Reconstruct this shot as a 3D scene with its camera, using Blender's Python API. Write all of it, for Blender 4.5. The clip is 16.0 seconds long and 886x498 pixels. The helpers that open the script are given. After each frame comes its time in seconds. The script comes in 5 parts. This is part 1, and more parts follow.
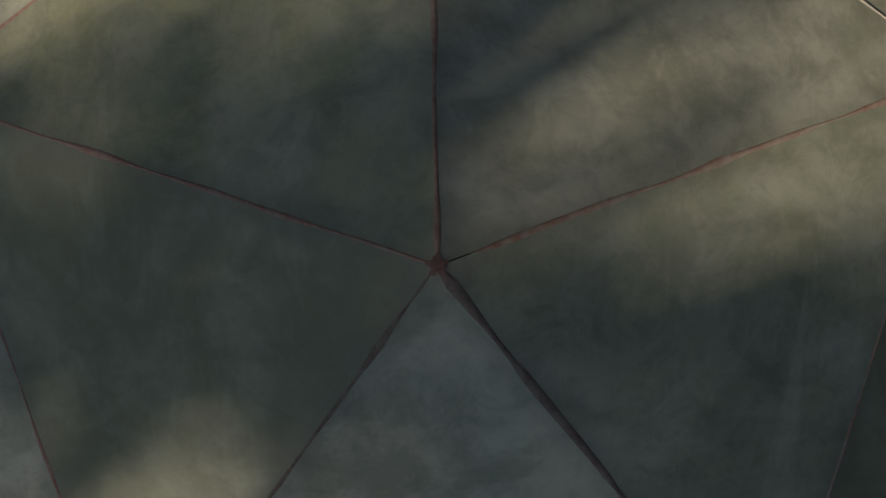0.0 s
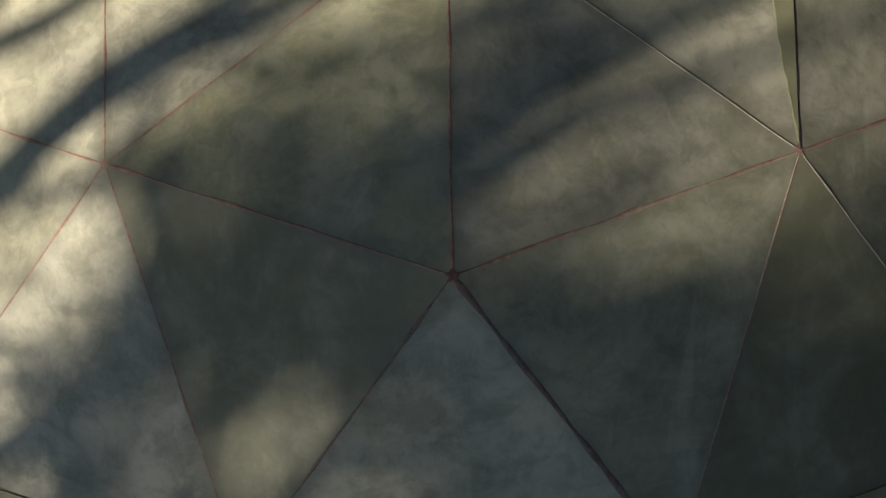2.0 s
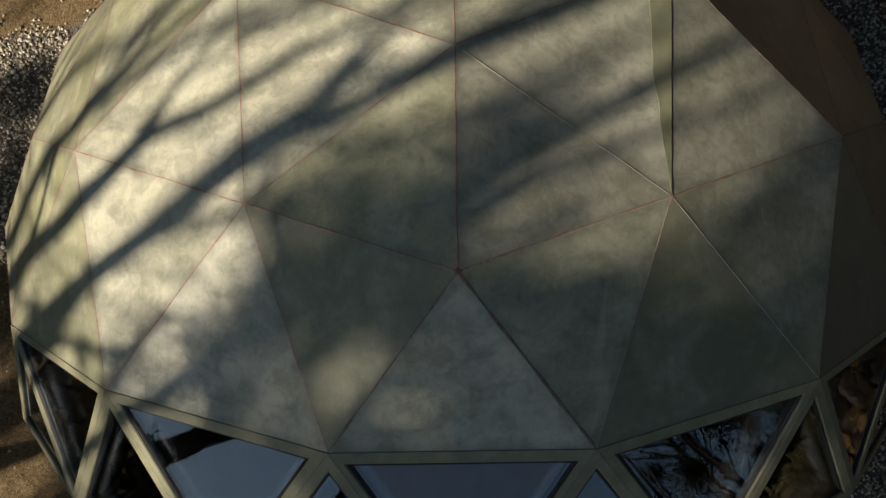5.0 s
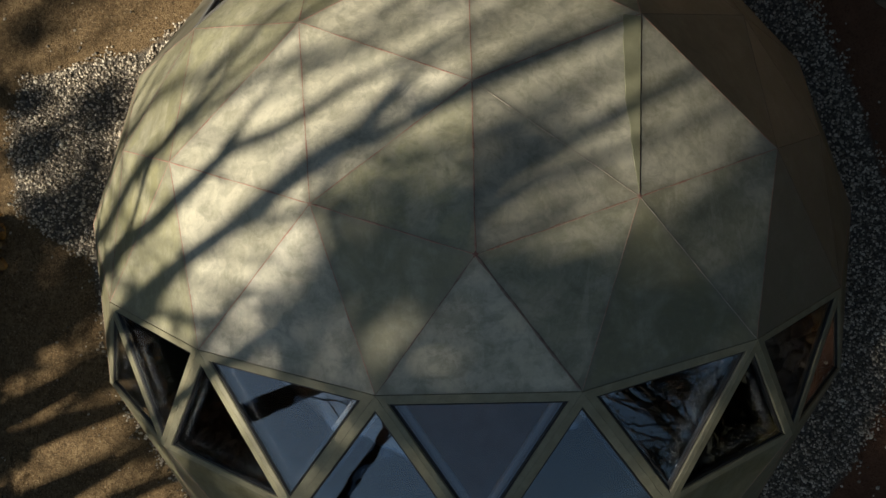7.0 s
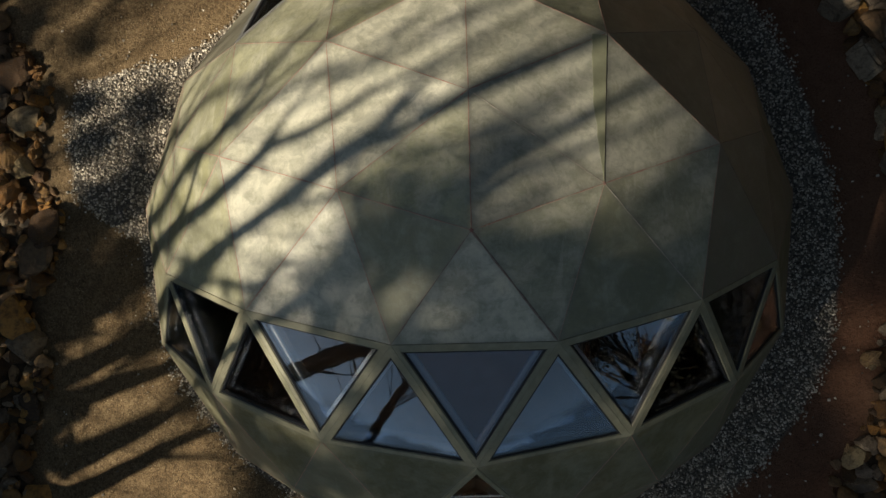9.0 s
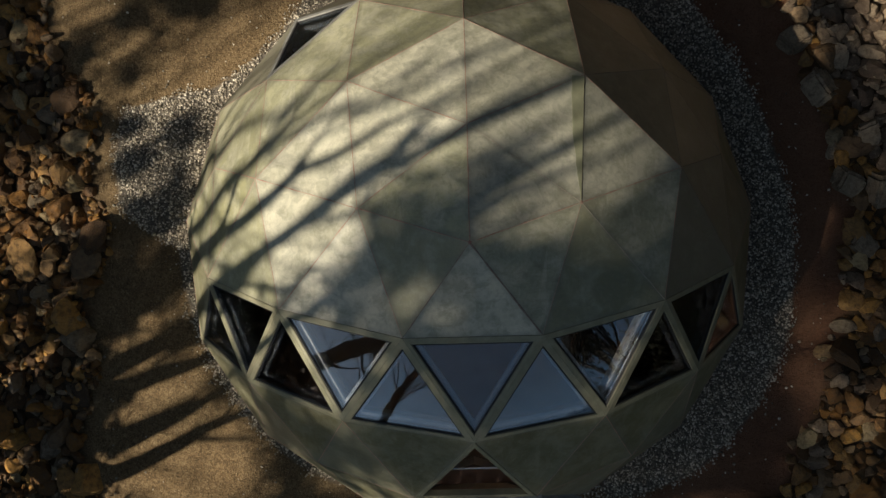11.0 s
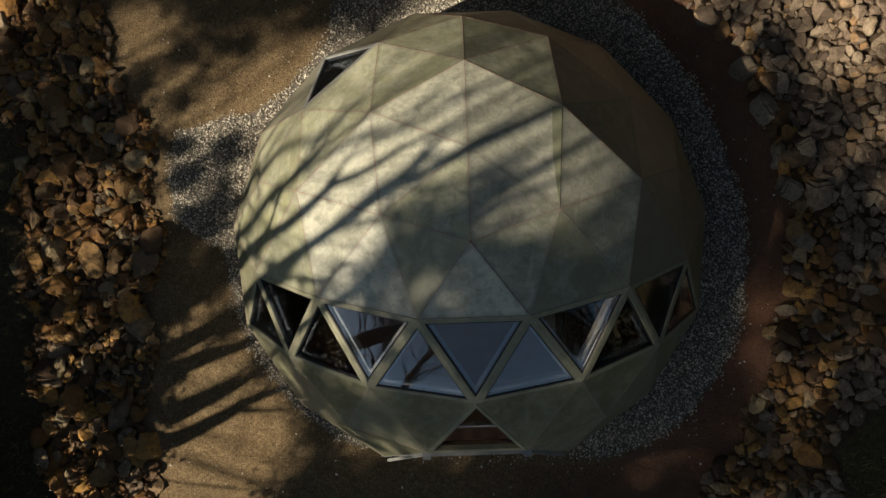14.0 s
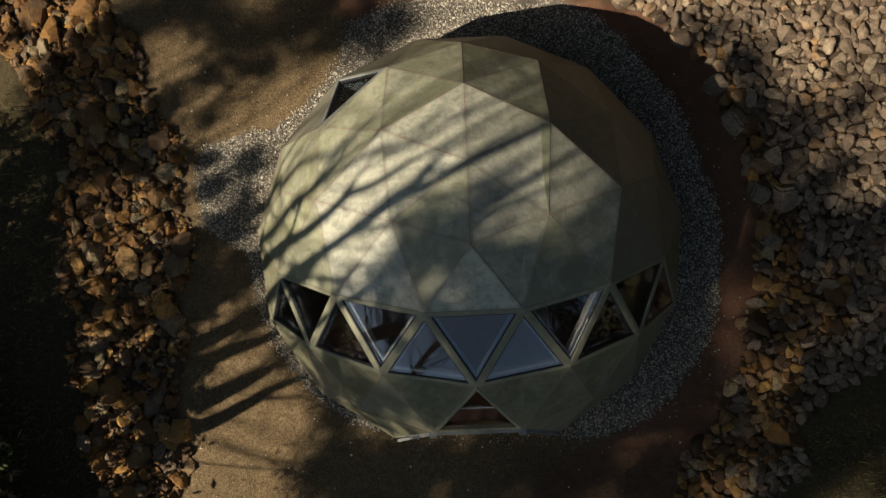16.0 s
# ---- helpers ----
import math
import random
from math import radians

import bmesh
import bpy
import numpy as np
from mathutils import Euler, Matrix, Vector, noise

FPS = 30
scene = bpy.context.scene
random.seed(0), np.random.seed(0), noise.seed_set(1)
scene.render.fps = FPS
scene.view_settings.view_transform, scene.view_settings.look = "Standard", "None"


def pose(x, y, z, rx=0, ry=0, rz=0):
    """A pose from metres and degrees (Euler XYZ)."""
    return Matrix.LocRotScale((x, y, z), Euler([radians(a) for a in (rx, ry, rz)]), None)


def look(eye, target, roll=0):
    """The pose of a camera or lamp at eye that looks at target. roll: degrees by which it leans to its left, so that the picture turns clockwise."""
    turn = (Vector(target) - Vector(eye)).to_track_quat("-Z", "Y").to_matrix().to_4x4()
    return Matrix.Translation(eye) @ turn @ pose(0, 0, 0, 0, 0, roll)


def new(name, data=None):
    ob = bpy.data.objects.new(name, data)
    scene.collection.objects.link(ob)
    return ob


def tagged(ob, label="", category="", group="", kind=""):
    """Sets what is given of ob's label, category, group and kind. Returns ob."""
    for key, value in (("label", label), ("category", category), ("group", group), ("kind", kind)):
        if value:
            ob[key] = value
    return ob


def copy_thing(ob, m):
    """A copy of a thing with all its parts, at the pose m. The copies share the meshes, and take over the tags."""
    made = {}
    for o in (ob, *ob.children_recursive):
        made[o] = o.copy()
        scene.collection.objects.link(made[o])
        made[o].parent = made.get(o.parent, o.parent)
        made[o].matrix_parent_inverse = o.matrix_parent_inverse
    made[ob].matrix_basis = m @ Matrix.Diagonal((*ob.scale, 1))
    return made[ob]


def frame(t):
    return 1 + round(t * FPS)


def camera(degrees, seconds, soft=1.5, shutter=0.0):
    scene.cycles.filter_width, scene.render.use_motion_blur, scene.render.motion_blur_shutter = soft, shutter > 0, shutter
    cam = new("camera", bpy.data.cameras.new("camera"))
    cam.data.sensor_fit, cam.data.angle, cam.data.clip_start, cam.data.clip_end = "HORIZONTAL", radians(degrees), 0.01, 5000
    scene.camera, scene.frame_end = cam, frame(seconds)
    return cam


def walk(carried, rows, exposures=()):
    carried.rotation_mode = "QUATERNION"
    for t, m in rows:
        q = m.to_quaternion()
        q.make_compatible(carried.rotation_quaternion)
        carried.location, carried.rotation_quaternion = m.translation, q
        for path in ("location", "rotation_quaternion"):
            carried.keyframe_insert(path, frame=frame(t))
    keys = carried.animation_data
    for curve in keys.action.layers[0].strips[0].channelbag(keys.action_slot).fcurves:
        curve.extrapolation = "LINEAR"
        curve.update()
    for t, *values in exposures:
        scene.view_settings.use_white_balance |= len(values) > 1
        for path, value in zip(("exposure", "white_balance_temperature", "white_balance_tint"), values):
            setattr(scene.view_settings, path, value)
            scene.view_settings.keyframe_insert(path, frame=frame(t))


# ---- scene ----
# A pale olive geodesic dome on a levelled site, seen from a drone that rises straight above it.
DOME_R, DOME_Z = 3.0, 0.3
cam = camera(50.0, 16.0, soft=1.4)
ROWS = [
    (0.0, 0.008, 0.057, 4.782, -1.79, 0.12, -1.10),
    (0.5, -0.002, 0.055, 4.920, -1.16, 0.15, -1.02),
    (1.0, -0.005, 0.056, 5.181, -0.57, 0.18, -1.05),
    (1.5, -0.014, 0.040, 5.425, 0.02, 0.21, -1.04),
    (2.0, -0.016, 0.030, 5.661, 0.52, 0.29, -1.04),
    (2.5, -0.012, 0.023, 5.903, 0.90, 0.43, -1.04),
    (3.0, -0.008, 0.014, 6.165, 1.14, 0.56, -0.97),
    (3.5, -0.000, 0.005, 6.456, 1.27, 0.68, -0.99),
    (4.0, -0.002, 0.000, 6.734, 1.32, 0.75, -0.92),
    (6.5, -0.072, -0.066, 8.263, 1.31, 0.80, -1.15),
    (7.0, -0.104, -0.091, 8.589, 1.18, 0.91, -1.18),
    (7.5, -0.117, -0.098, 8.913, 0.94, 1.03, -1.28),
    (8.0, -0.103, -0.122, 9.235, 0.75, 1.04, -1.27),
    (8.5, -0.095, -0.159, 9.574, 0.60, 1.01, -1.34),
    (9.0, -0.095, -0.203, 9.898, 0.52, 0.97, -1.38),
    (11.5, -0.077, -0.122, 11.539, 0.45, 1.08, -1.51),
    (12.0, -0.069, -0.131, 11.869, 0.52, 1.10, -1.60),
    (12.5, -0.080, -0.145, 12.209, 0.58, 1.06, -1.66),
    (13.0, -0.075, -0.151, 12.551, 0.59, 1.10, -1.72),
    (13.5, -0.080, -0.166, 12.891, 0.54, 1.15, -1.84),
    (14.0, -0.101, -0.186, 13.233, 0.55, 1.15, -1.93),
    (14.5, -0.123, -0.219, 13.581, 0.60, 1.11, -2.05),
    (15.0, -0.132, -0.230, 13.931, 0.62, 1.12, -2.19),
    (15.5, -0.108, -0.215, 14.278, 0.61, 1.13, -2.31),
    (16.0, -0.103, -0.175, 14.626, 0.53, 1.20, -2.43),
]
walk(cam, [(t, pose(x, y, z, rx, ry, rz)) for t, x, y, z, rx, ry, rz in ROWS])

# ---- light ----
SUN_AZ, SUN_EL = radians(209), radians(41)
SUN = Vector((math.cos(SUN_AZ) * math.cos(SUN_EL), math.sin(SUN_AZ) * math.cos(SUN_EL), math.sin(SUN_EL)))
world = bpy.data.worlds.new("sky")
scene.world = world
world.use_nodes = True
wn = world.node_tree
wn.nodes.clear()
sky = wn.nodes.new("ShaderNodeTexSky")
sky.sky_type = "NISHITA"
sky.sun_disc = False
sky.dust_density, sky.ozone_density = 0.4, 2.0
sky.sun_elevation = SUN_EL
sky.sun_rotation = math.pi / 2 - SUN_AZ
bg = wn.nodes.new("ShaderNodeBackground")
bg.inputs["Strength"].default_value = 0.057
wo = wn.nodes.new("ShaderNodeOutputWorld")
haze = wn.nodes.new("ShaderNodeMix")
haze.data_type, haze.blend_type = "RGBA", "MULTIPLY"
haze.inputs[0].default_value = 1.0
haze.inputs[7].default_value = (1.0, 0.95, 0.81, 1)
wn.links.new(sky.outputs["Color"], haze.inputs[6])
wn.links.new(haze.outputs[2], bg.inputs["Color"])
wn.links.new(bg.outputs["Background"], wo.inputs["Surface"])
sun_data = bpy.data.lights.new("sun", "SUN")
sun_data.energy, sun_data.angle, sun_data.color = 6.4, radians(0.55), (1.0, 0.90, 0.74)
sun = new("sun", sun_data)
sun.matrix_world = look(SUN * 60, (0, 0, 0))
scene.view_settings.exposure = 0.0


# ---- materials ----
class Nodes:
    """A short way to write node materials."""

    def __init__(self, name):
        self.mat = bpy.data.materials.new(name)
        self.mat.use_nodes = True
        self.tree = self.mat.node_tree
        self.bsdf = self.tree.nodes["Principled BSDF"]
        self.out = self.tree.nodes["Material Output"]
        geo = self.tree.nodes.new("ShaderNodeNewGeometry")
        self.pos = geo.outputs["Position"]
        self.island = geo.outputs["Random Per Island"]

    def set(self, socket, value):
        if hasattr(value, "is_linked"):
            self.tree.links.new(value, socket)
        elif isinstance(value, (tuple, list)) and len(value) == 3 and socket.type == "RGBA":
            socket.default_value = (*value, 1)
        else:
            socket.default_value = value

    def noise(self, scale, detail=4.0, rough=0.55, coords=None, distort=0.0):
        n = self.tree.nodes.new("ShaderNodeTexNoise")
        n.inputs["Scale"].default_value, n.inputs["Detail"].default_value = scale, detail
        n.inputs["Roughness"].default_value, n.inputs["Distortion"].default_value = rough, distort
        self.set(n.inputs["Vector"], coords or self.pos)
        return n.outputs["Fac"]

    def stretched(self, scale, turn):
        n = self.tree.nodes.new("ShaderNodeMapping")
        n.inputs["Scale"].default_value, n.inputs["Rotation"].default_value = scale, (0, 0, turn)
        self.set(n.inputs["Vector"], self.pos)
        return n.outputs["Vector"]

    def ramp(self, fac, stops):
        n = self.tree.nodes.new("ShaderNodeValToRGB")
        while len(n.color_ramp.elements) < len(stops):
            n.color_ramp.elements.new(0.5)
        for e, (at, c) in zip(n.color_ramp.elements, stops):
            e.position, e.color = at, (*c, 1) if isinstance(c, tuple) else (c, c, c, 1)
        self.set(n.inputs["Fac"], fac)
        return n.outputs["Color"]

    def mix(self, fac, a, b, blend="MIX"):
        n = self.tree.nodes.new("ShaderNodeMix")
        n.data_type, n.blend_type = "RGBA", blend
        self.set(n.inputs[0], fac)
        self.set(n.inputs[6], a)
        self.set(n.inputs[7], b)
        return n.outputs[2]

    def math(self, op, a, b=0.0):
        n = self.tree.nodes.new("ShaderNodeMath")
        n.operation = op
        self.set(n.inputs[0], a)
        self.set(n.inputs[1], b)
        return n.outputs[0]

    def attr(self, name):
        n = self.tree.nodes.new("ShaderNodeAttribute")
        n.attribute_name = name
        return n.outputs["Fac"]

    def random(self):
        return self.tree.nodes.new("ShaderNodeObjectInfo").outputs["Random"]

    def bump(self, height, strength=0.3, distance=0.01, normal=None):
        n = self.tree.nodes.new("ShaderNodeBump")
        n.inputs["Strength"].default_value, n.inputs["Distance"].default_value = strength, distance
        self.set(n.inputs["Height"], height)
        if normal is not None:
            self.set(n.inputs["Normal"], normal)
        return n.outputs["Normal"]

    def done(self, color=None, rough=0.6, metal=0.0, normal=None, spec=0.5, coat=0.0):
        b = self.bsdf
        if color is not None:
            self.set(b.inputs["Base Color"], color)
        self.set(b.inputs["Roughness"], rough)
        b.inputs["Metallic"].default_value = metal
        self.set(b.inputs["Specular IOR Level"], spec)
        b.inputs["Coat Weight"].default_value = coat
        if normal is not None:
            self.set(b.inputs["Normal"], normal)
        return self.mat


def panel_material(name, low, mean, high, chalky, spec=0.5):
    m = Nodes(name)
    big = m.noise(1.1, 5, 0.6)
    mid = m.noise(5.5, 8, 0.68, distort=0.2)
    fine = m.noise(48, 6, 0.7)
    col = m.ramp(big, [(0.3, low), (0.5, mean), (0.72, high)])
    col = m.mix(m.ramp(m.random(), [(0.0, 0.0), (0.6, 0.06), (1.0, 0.25)]), col, (0.40, 0.385, 0.345))
    col = m.mix(m.ramp(mid, [(0.46, 0.0), (0.60, 0.5)]), col, (0.245, 0.24, 0.165))
    chalk = m.ramp(m.noise(3.6, 8, 0.62, distort=0.5), [(0.48, 0.0), (0.64, chalky)])
    col = m.mix(chalk, col, (0.59, 0.57, 0.455))
    scuff = m.ramp(m.noise(11, 6, 0.66, distort=0.5), [(0.52, 0.0), (0.63, 0.5 * chalky)])
    col = m.mix(scuff, col, (0.51, 0.495, 0.395))
    scrape = m.noise(2.4, 7, 0.7, m.stretched((3.2, 0.7, 0.7), 0.6), 0.5)
    col = m.mix(m.ramp(scrape, [(0.56, 0.0), (0.66, 0.6 * chalky)]), col, (0.63, 0.61, 0.49))
    stain = m.noise(2.6, 6, 0.62, m.stretched((0.9, 1.5, 0.9), -0.5), 1.0)
    col = m.mix(m.ramp(stain, [(0.53, 0.0), (0.66, 0.3)]), col, (0.17, 0.165, 0.125))
    brush = m.noise(9, 7, 0.66, distort=0.8)
    col = m.mix(m.ramp(brush, [(0.48, 0.0), (0.60, 0.34)]), col, (0.22, 0.225, 0.165))
    col = m.mix(m.ramp(m.noise(20, 5, 0.64, distort=0.4), [(0.55, 0.0), (0.72, 0.3 * chalky)]), col, (0.58, 0.57, 0.49))
    col = m.mix(m.ramp(m.noise(34, 4, 0.6, distort=0.3), [(0.34, 0.12), (0.50, 0.0)]), col, (0.16, 0.155, 0.115))
    col = m.mix(m.ramp(fine, [(0.58, 0.0), (0.74, 0.12)]), col, (0.19, 0.18, 0.13))
    col = m.mix(1.0, col, (1.012, 1.0, 0.945), "MULTIPLY")
    smear = m.math("SUBTRACT", m.attr("rim"), m.math("MULTIPLY", m.noise(9, 6, 0.7), 0.09))
    col = m.mix(m.ramp(m.math("ADD", smear, 0.5), [(0.455, 0.42), (0.50, 0.0)]), col, (0.22, 0.21, 0.165))
    rough = m.ramp(mid, [(0.3, 0.40), (0.7, 0.60)])
    nrm = m.bump(m.noise(3.0, 3), 0.35, 0.03)
    nrm = m.bump(mid, 0.07, 0.012, nrm)
    nrm = m.bump(fine, 0.04, 0.004, nrm)
    return m.done(col, rough, normal=nrm, spec=spec)


def frame_material():
    m = Nodes("olive_painted_timber")
    g = m.noise(9, 6, 0.6)
    col = m.ramp(g, [(0.3, (0.22, 0.205, 0.13)), (0.7, (0.32, 0.30, 0.20))])
    col = m.mix(m.ramp(m.noise(60, 3), [(0.58, 0.0), (0.7, 0.4)]), col, (0.17, 0.155, 0.11))
    return m.done(col, 0.5, normal=m.bump(m.noise(70, 3), 0.15, 0.004))


def plain_material(name, a, b, scale, rough=0.6, bump=0.2, depth=0.004, metal=0.0):
    m = Nodes(name)
    col = m.ramp(m.noise(scale, 6, 0.65), [(0.3, a), (0.7, b)])
    return m.done(col, rough, metal, m.bump(m.noise(scale * 4, 4), bump, depth))


def seam_material(name, a, b):
    m = Nodes(name)
    col = m.ramp(m.noise(30, 7, 0.75), [(0.36, a), (0.62, b)])
    return m.done(col, 0.65, normal=m.bump(m.noise(160, 3), 0.4, 0.003))


def glass_material():
    m = Nodes("tinted_window_glass")
    t = m.tree
    clear = t.nodes.new("ShaderNodeBsdfTransparent")
    clear.inputs["Color"].default_value = (0.90, 0.91, 0.91, 1)
    gloss = t.nodes.new("ShaderNodeBsdfGlossy")
    gloss.inputs["Color"].default_value = (0.86, 0.92, 1.0, 1)
    gloss.inputs["Roughness"].default_value = 0.0
    m.set(gloss.inputs["Normal"], m.bump(m.noise(2.2, 2), 0.05, 0.02))
    fres = t.nodes.new("ShaderNodeFresnel")
    fres.inputs["IOR"].default_value = 1.5
    mixer = t.nodes.new("ShaderNodeMixShader")
    t.links.new(m.math("MINIMUM", m.math("ADD", m.math("MULTIPLY", fres.outputs[0], 1.3), 0.05), 0.95), mixer.inputs[0])
    t.links.new(clear.outputs[0], mixer.inputs[1])
    t.links.new(gloss.outputs[0], mixer.inputs[2])
    t.links.new(mixer.outputs[0], m.out.inputs["Surface"])
    return m.mat


def stone_material(name, stops, fleck):
    m = Nodes(name)
    c = m.pos
    col = m.ramp(m.math("FRACT", m.math("ADD", m.random(), m.island)), stops)
    col = m.mix(m.ramp(m.noise(16, 6, 0.7, c), [(0.44, 0.0), (0.66, 0.75)]), col, (0.10, 0.068, 0.045))
    col = m.mix(m.ramp(m.noise(60, 5, 0.7, c), [(0.54, 0.0), (0.74, 0.5)]), col, fleck)
    n = m.bump(m.noise(30, 7, 0.75, c), 0.85, 0.03)
    n = m.bump(m.noise(150, 4, 0.7, c), 0.35, 0.004, n)
    return m.done(col, 0.82, normal=n, spec=0.3)


def ground_material():
    """Sandy earth, red clay by the trench and dark turf at the far edges, told apart by the mesh's own masks."""
    m = Nodes("bare_earth")
    big = m.noise(0.9, 6, 0.6)
    mid = m.noise(6, 8, 0.75)
    fine = m.noise(42, 6, 0.75)
    blot = m.noise(17, 7, 0.72)
    sand = m.ramp(mid, [(0.3, (0.13, 0.093, 0.054)), (0.52, (0.21, 0.155, 0.09)), (0.75, (0.30, 0.228, 0.138))])
    sand = m.mix(m.ramp(big, [(0.38, 0.0), (0.66, 0.65)]), sand, (0.24, 0.165, 0.092))
    sand = m.mix(m.ramp(m.noise(2.6, 7, 0.7, distort=0.6), [(0.48, 0.0), (0.64, 0.6)]), sand, (0.13, 0.09, 0.05))
    sand = m.mix(m.ramp(fine, [(0.46, 0.0), (0.62, 0.85)]), sand, (0.075, 0.053, 0.031))
    sand = m.mix(m.ramp(blot, [(0.50, 0.0), (0.66, 0.5)]), sand, (0.085, 0.062, 0.036))
    sand = m.mix(m.ramp(blot, [(0.30, 0.7), (0.44, 0.0)]), sand, (0.36, 0.275, 0.16))
    pale = m.ramp(m.noise(75, 3, 0.6), [(0.60, 0.0), (0.69, 0.75)])
    sand = m.mix(pale, sand, (0.48, 0.39, 0.26))
    straw = m.ramp(m.noise(11, 4, 0.6, m.stretched((3.4, 1.0, 1.0), 0.9), 1.2), [(0.60, 0.0), (0.66, 0.75)])
    sand = m.mix(straw, sand, (0.06, 0.042, 0.022))
    sand = m.mix(1.0, sand, (1.05, 1.0, 0.91), "MULTIPLY")
    clay = m.ramp(mid, [(0.3, (0.13, 0.062, 0.037)), (0.7, (0.225, 0.115, 0.066))])
    clay = m.mix(m.ramp(big, [(0.4, 0.0), (0.66, 0.6)]), clay, (0.23, 0.13, 0.078))
    clay = m.mix(m.ramp(fine, [(0.5, 0.0), (0.66, 0.7)]), clay, (0.085, 0.044, 0.027))
    # Dark earth that puts the shade between the stones into the colour.
    dark_earth = m.ramp(mid, [(0.35, (0.055, 0.038, 0.023)), (0.7, (0.13, 0.09, 0.052))])
    turf = m.ramp(m.noise(16, 6, 0.75), [(0.35, (0.06, 0.047, 0.026)), (0.55, (0.105, 0.081, 0.041)), (0.75, (0.17, 0.13, 0.062))])
    grit = m.ramp(m.noise(40, 4, 0.7), [(0.35, (0.08, 0.07, 0.058)), (0.65, (0.24, 0.21, 0.17))])
    edge = m.math("MULTIPLY", m.math("SUBTRACT", mid, 0.5), 0.9)
    clay_at = m.ramp(m.math("ADD", m.attr("clay"), edge), [(0.35, 0.0), (0.65, 1.0)])
    turf_at = m.ramp(m.math("ADD", m.attr("turf"), edge), [(0.35, 0.0), (0.65, 1.0)])
    grit_at = m.ramp(m.math("ADD", m.attr("grit"), m.math("MULTIPLY", edge, 0.4)), [(0.35, 0.0), (0.65, 1.0)])
    col = m.mix(grit_at, m.mix(turf_at, m.mix(m.attr("dark_earth"), m.mix(clay_at, sand, clay), dark_earth), turf), grit)
    n = m.bump(mid, 0.6, 0.05)
    n = m.bump(blot, 0.6, 0.03, n)
    n = m.bump(fine, 0.7, 0.015, n)
    return m.done(col, 0.95, normal=n, spec=0.15)


def gravel_material():
    m = Nodes("crushed_grey_gravel")
    col = m.ramp(m.island, [(0.0, (0.10, 0.083, 0.062)), (0.25, (0.28, 0.24, 0.18)), (0.55, (0.50, 0.435, 0.335)), (0.8, (0.76, 0.68, 0.54)), (1.0, (0.88, 0.80, 0.66))])
    col = m.mix(m.ramp(m.noise(70, 3), [(0.45, 0.0), (0.7, 0.5)]), col, (0.22, 0.19, 0.15))
    return m.done(col, 0.85, normal=m.bump(m.noise(160, 3), 0.3, 0.003), spec=0.3)


def leaf_material(name, a, b):
    m = Nodes(name)
    col = m.ramp(m.island, [(0.0, a), (1.0, b)])
    return m.done(col, 0.7, spec=0.25)


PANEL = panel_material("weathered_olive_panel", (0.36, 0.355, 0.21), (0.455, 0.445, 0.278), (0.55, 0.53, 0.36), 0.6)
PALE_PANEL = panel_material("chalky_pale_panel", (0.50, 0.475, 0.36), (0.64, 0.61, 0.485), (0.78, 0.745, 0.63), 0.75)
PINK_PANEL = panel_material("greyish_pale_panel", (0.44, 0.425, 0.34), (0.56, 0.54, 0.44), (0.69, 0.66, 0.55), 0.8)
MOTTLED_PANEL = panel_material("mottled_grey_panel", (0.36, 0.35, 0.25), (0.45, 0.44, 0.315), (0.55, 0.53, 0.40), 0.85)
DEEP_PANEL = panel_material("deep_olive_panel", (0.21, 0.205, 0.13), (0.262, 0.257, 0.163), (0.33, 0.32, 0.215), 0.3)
# Middle olive for the panels on the far left.
SIDE_PANEL = panel_material("mid_olive_side_panel", (0.275, 0.268, 0.150), (0.35, 0.34, 0.20), (0.43, 0.415, 0.265), 0.4)
# Darker olive for panels low down and under the windows.
BASE_PANEL = panel_material("dark_olive_base_panel", (0.124, 0.115, 0.062), (0.157, 0.146, 0.08), (0.195, 0.18, 0.10), 0.15, 0.22)
# Facets turned from the sun, their shade put into a darker colour.
SHADED_BACK_PANEL = panel_material("shade_darkened_olive_panel", (0.15, 0.134, 0.094), (0.185, 0.165, 0.116), (0.225, 0.20, 0.145), 0.1)
FRAME = frame_material()
GLASS = glass_material()
RUBBER = plain_material("black_rubber", (0.012, 0.012, 0.012), (0.022, 0.022, 0.022), 30, 0.55)
PALE = plain_material("pale_painted_reveal", (0.80, 0.81, 0.80), (0.86, 0.86, 0.85), 8, 0.5)
LIMED = plain_material("limed_grey_timber", (0.22, 0.215, 0.19), (0.34, 0.33, 0.30), 9, 0.7)
METAL = plain_material("bright_aluminium", (0.62, 0.64, 0.66), (0.76, 0.77, 0.78), 20, 0.3, 0.1, 0.001, 1.0)
WOOD = plain_material("red_brown_timber", (0.13, 0.06, 0.035), (0.22, 0.105, 0.06), 7, 0.55)
LINING = plain_material("pale_plywood_lining", (0.56, 0.45, 0.34), (0.70, 0.58, 0.45), 6, 0.6)
STRUT = plain_material("pale_planed_timber", (0.62, 0.55, 0.45), (0.74, 0.67, 0.56), 8, 0.6)
FLOOR = plain_material("brown_floorboards", (0.50, 0.37, 0.27), (0.66, 0.51, 0.38), 5, 0.5)
CLOTH = plain_material("orange_brown_cloth", (0.36, 0.15, 0.05), (0.50, 0.24, 0.085), 12, 0.9)
LINEN = plain_material("brown_linen", (0.09, 0.072, 0.055), (0.14, 0.11, 0.085), 14, 0.9)
RUST = seam_material("rust_red_sealant", (0.33, 0.15, 0.115), (0.45, 0.31, 0.235))
DARK_SEAM = seam_material("dark_sealant", (0.05, 0.035, 0.028), (0.12, 0.07, 0.055))
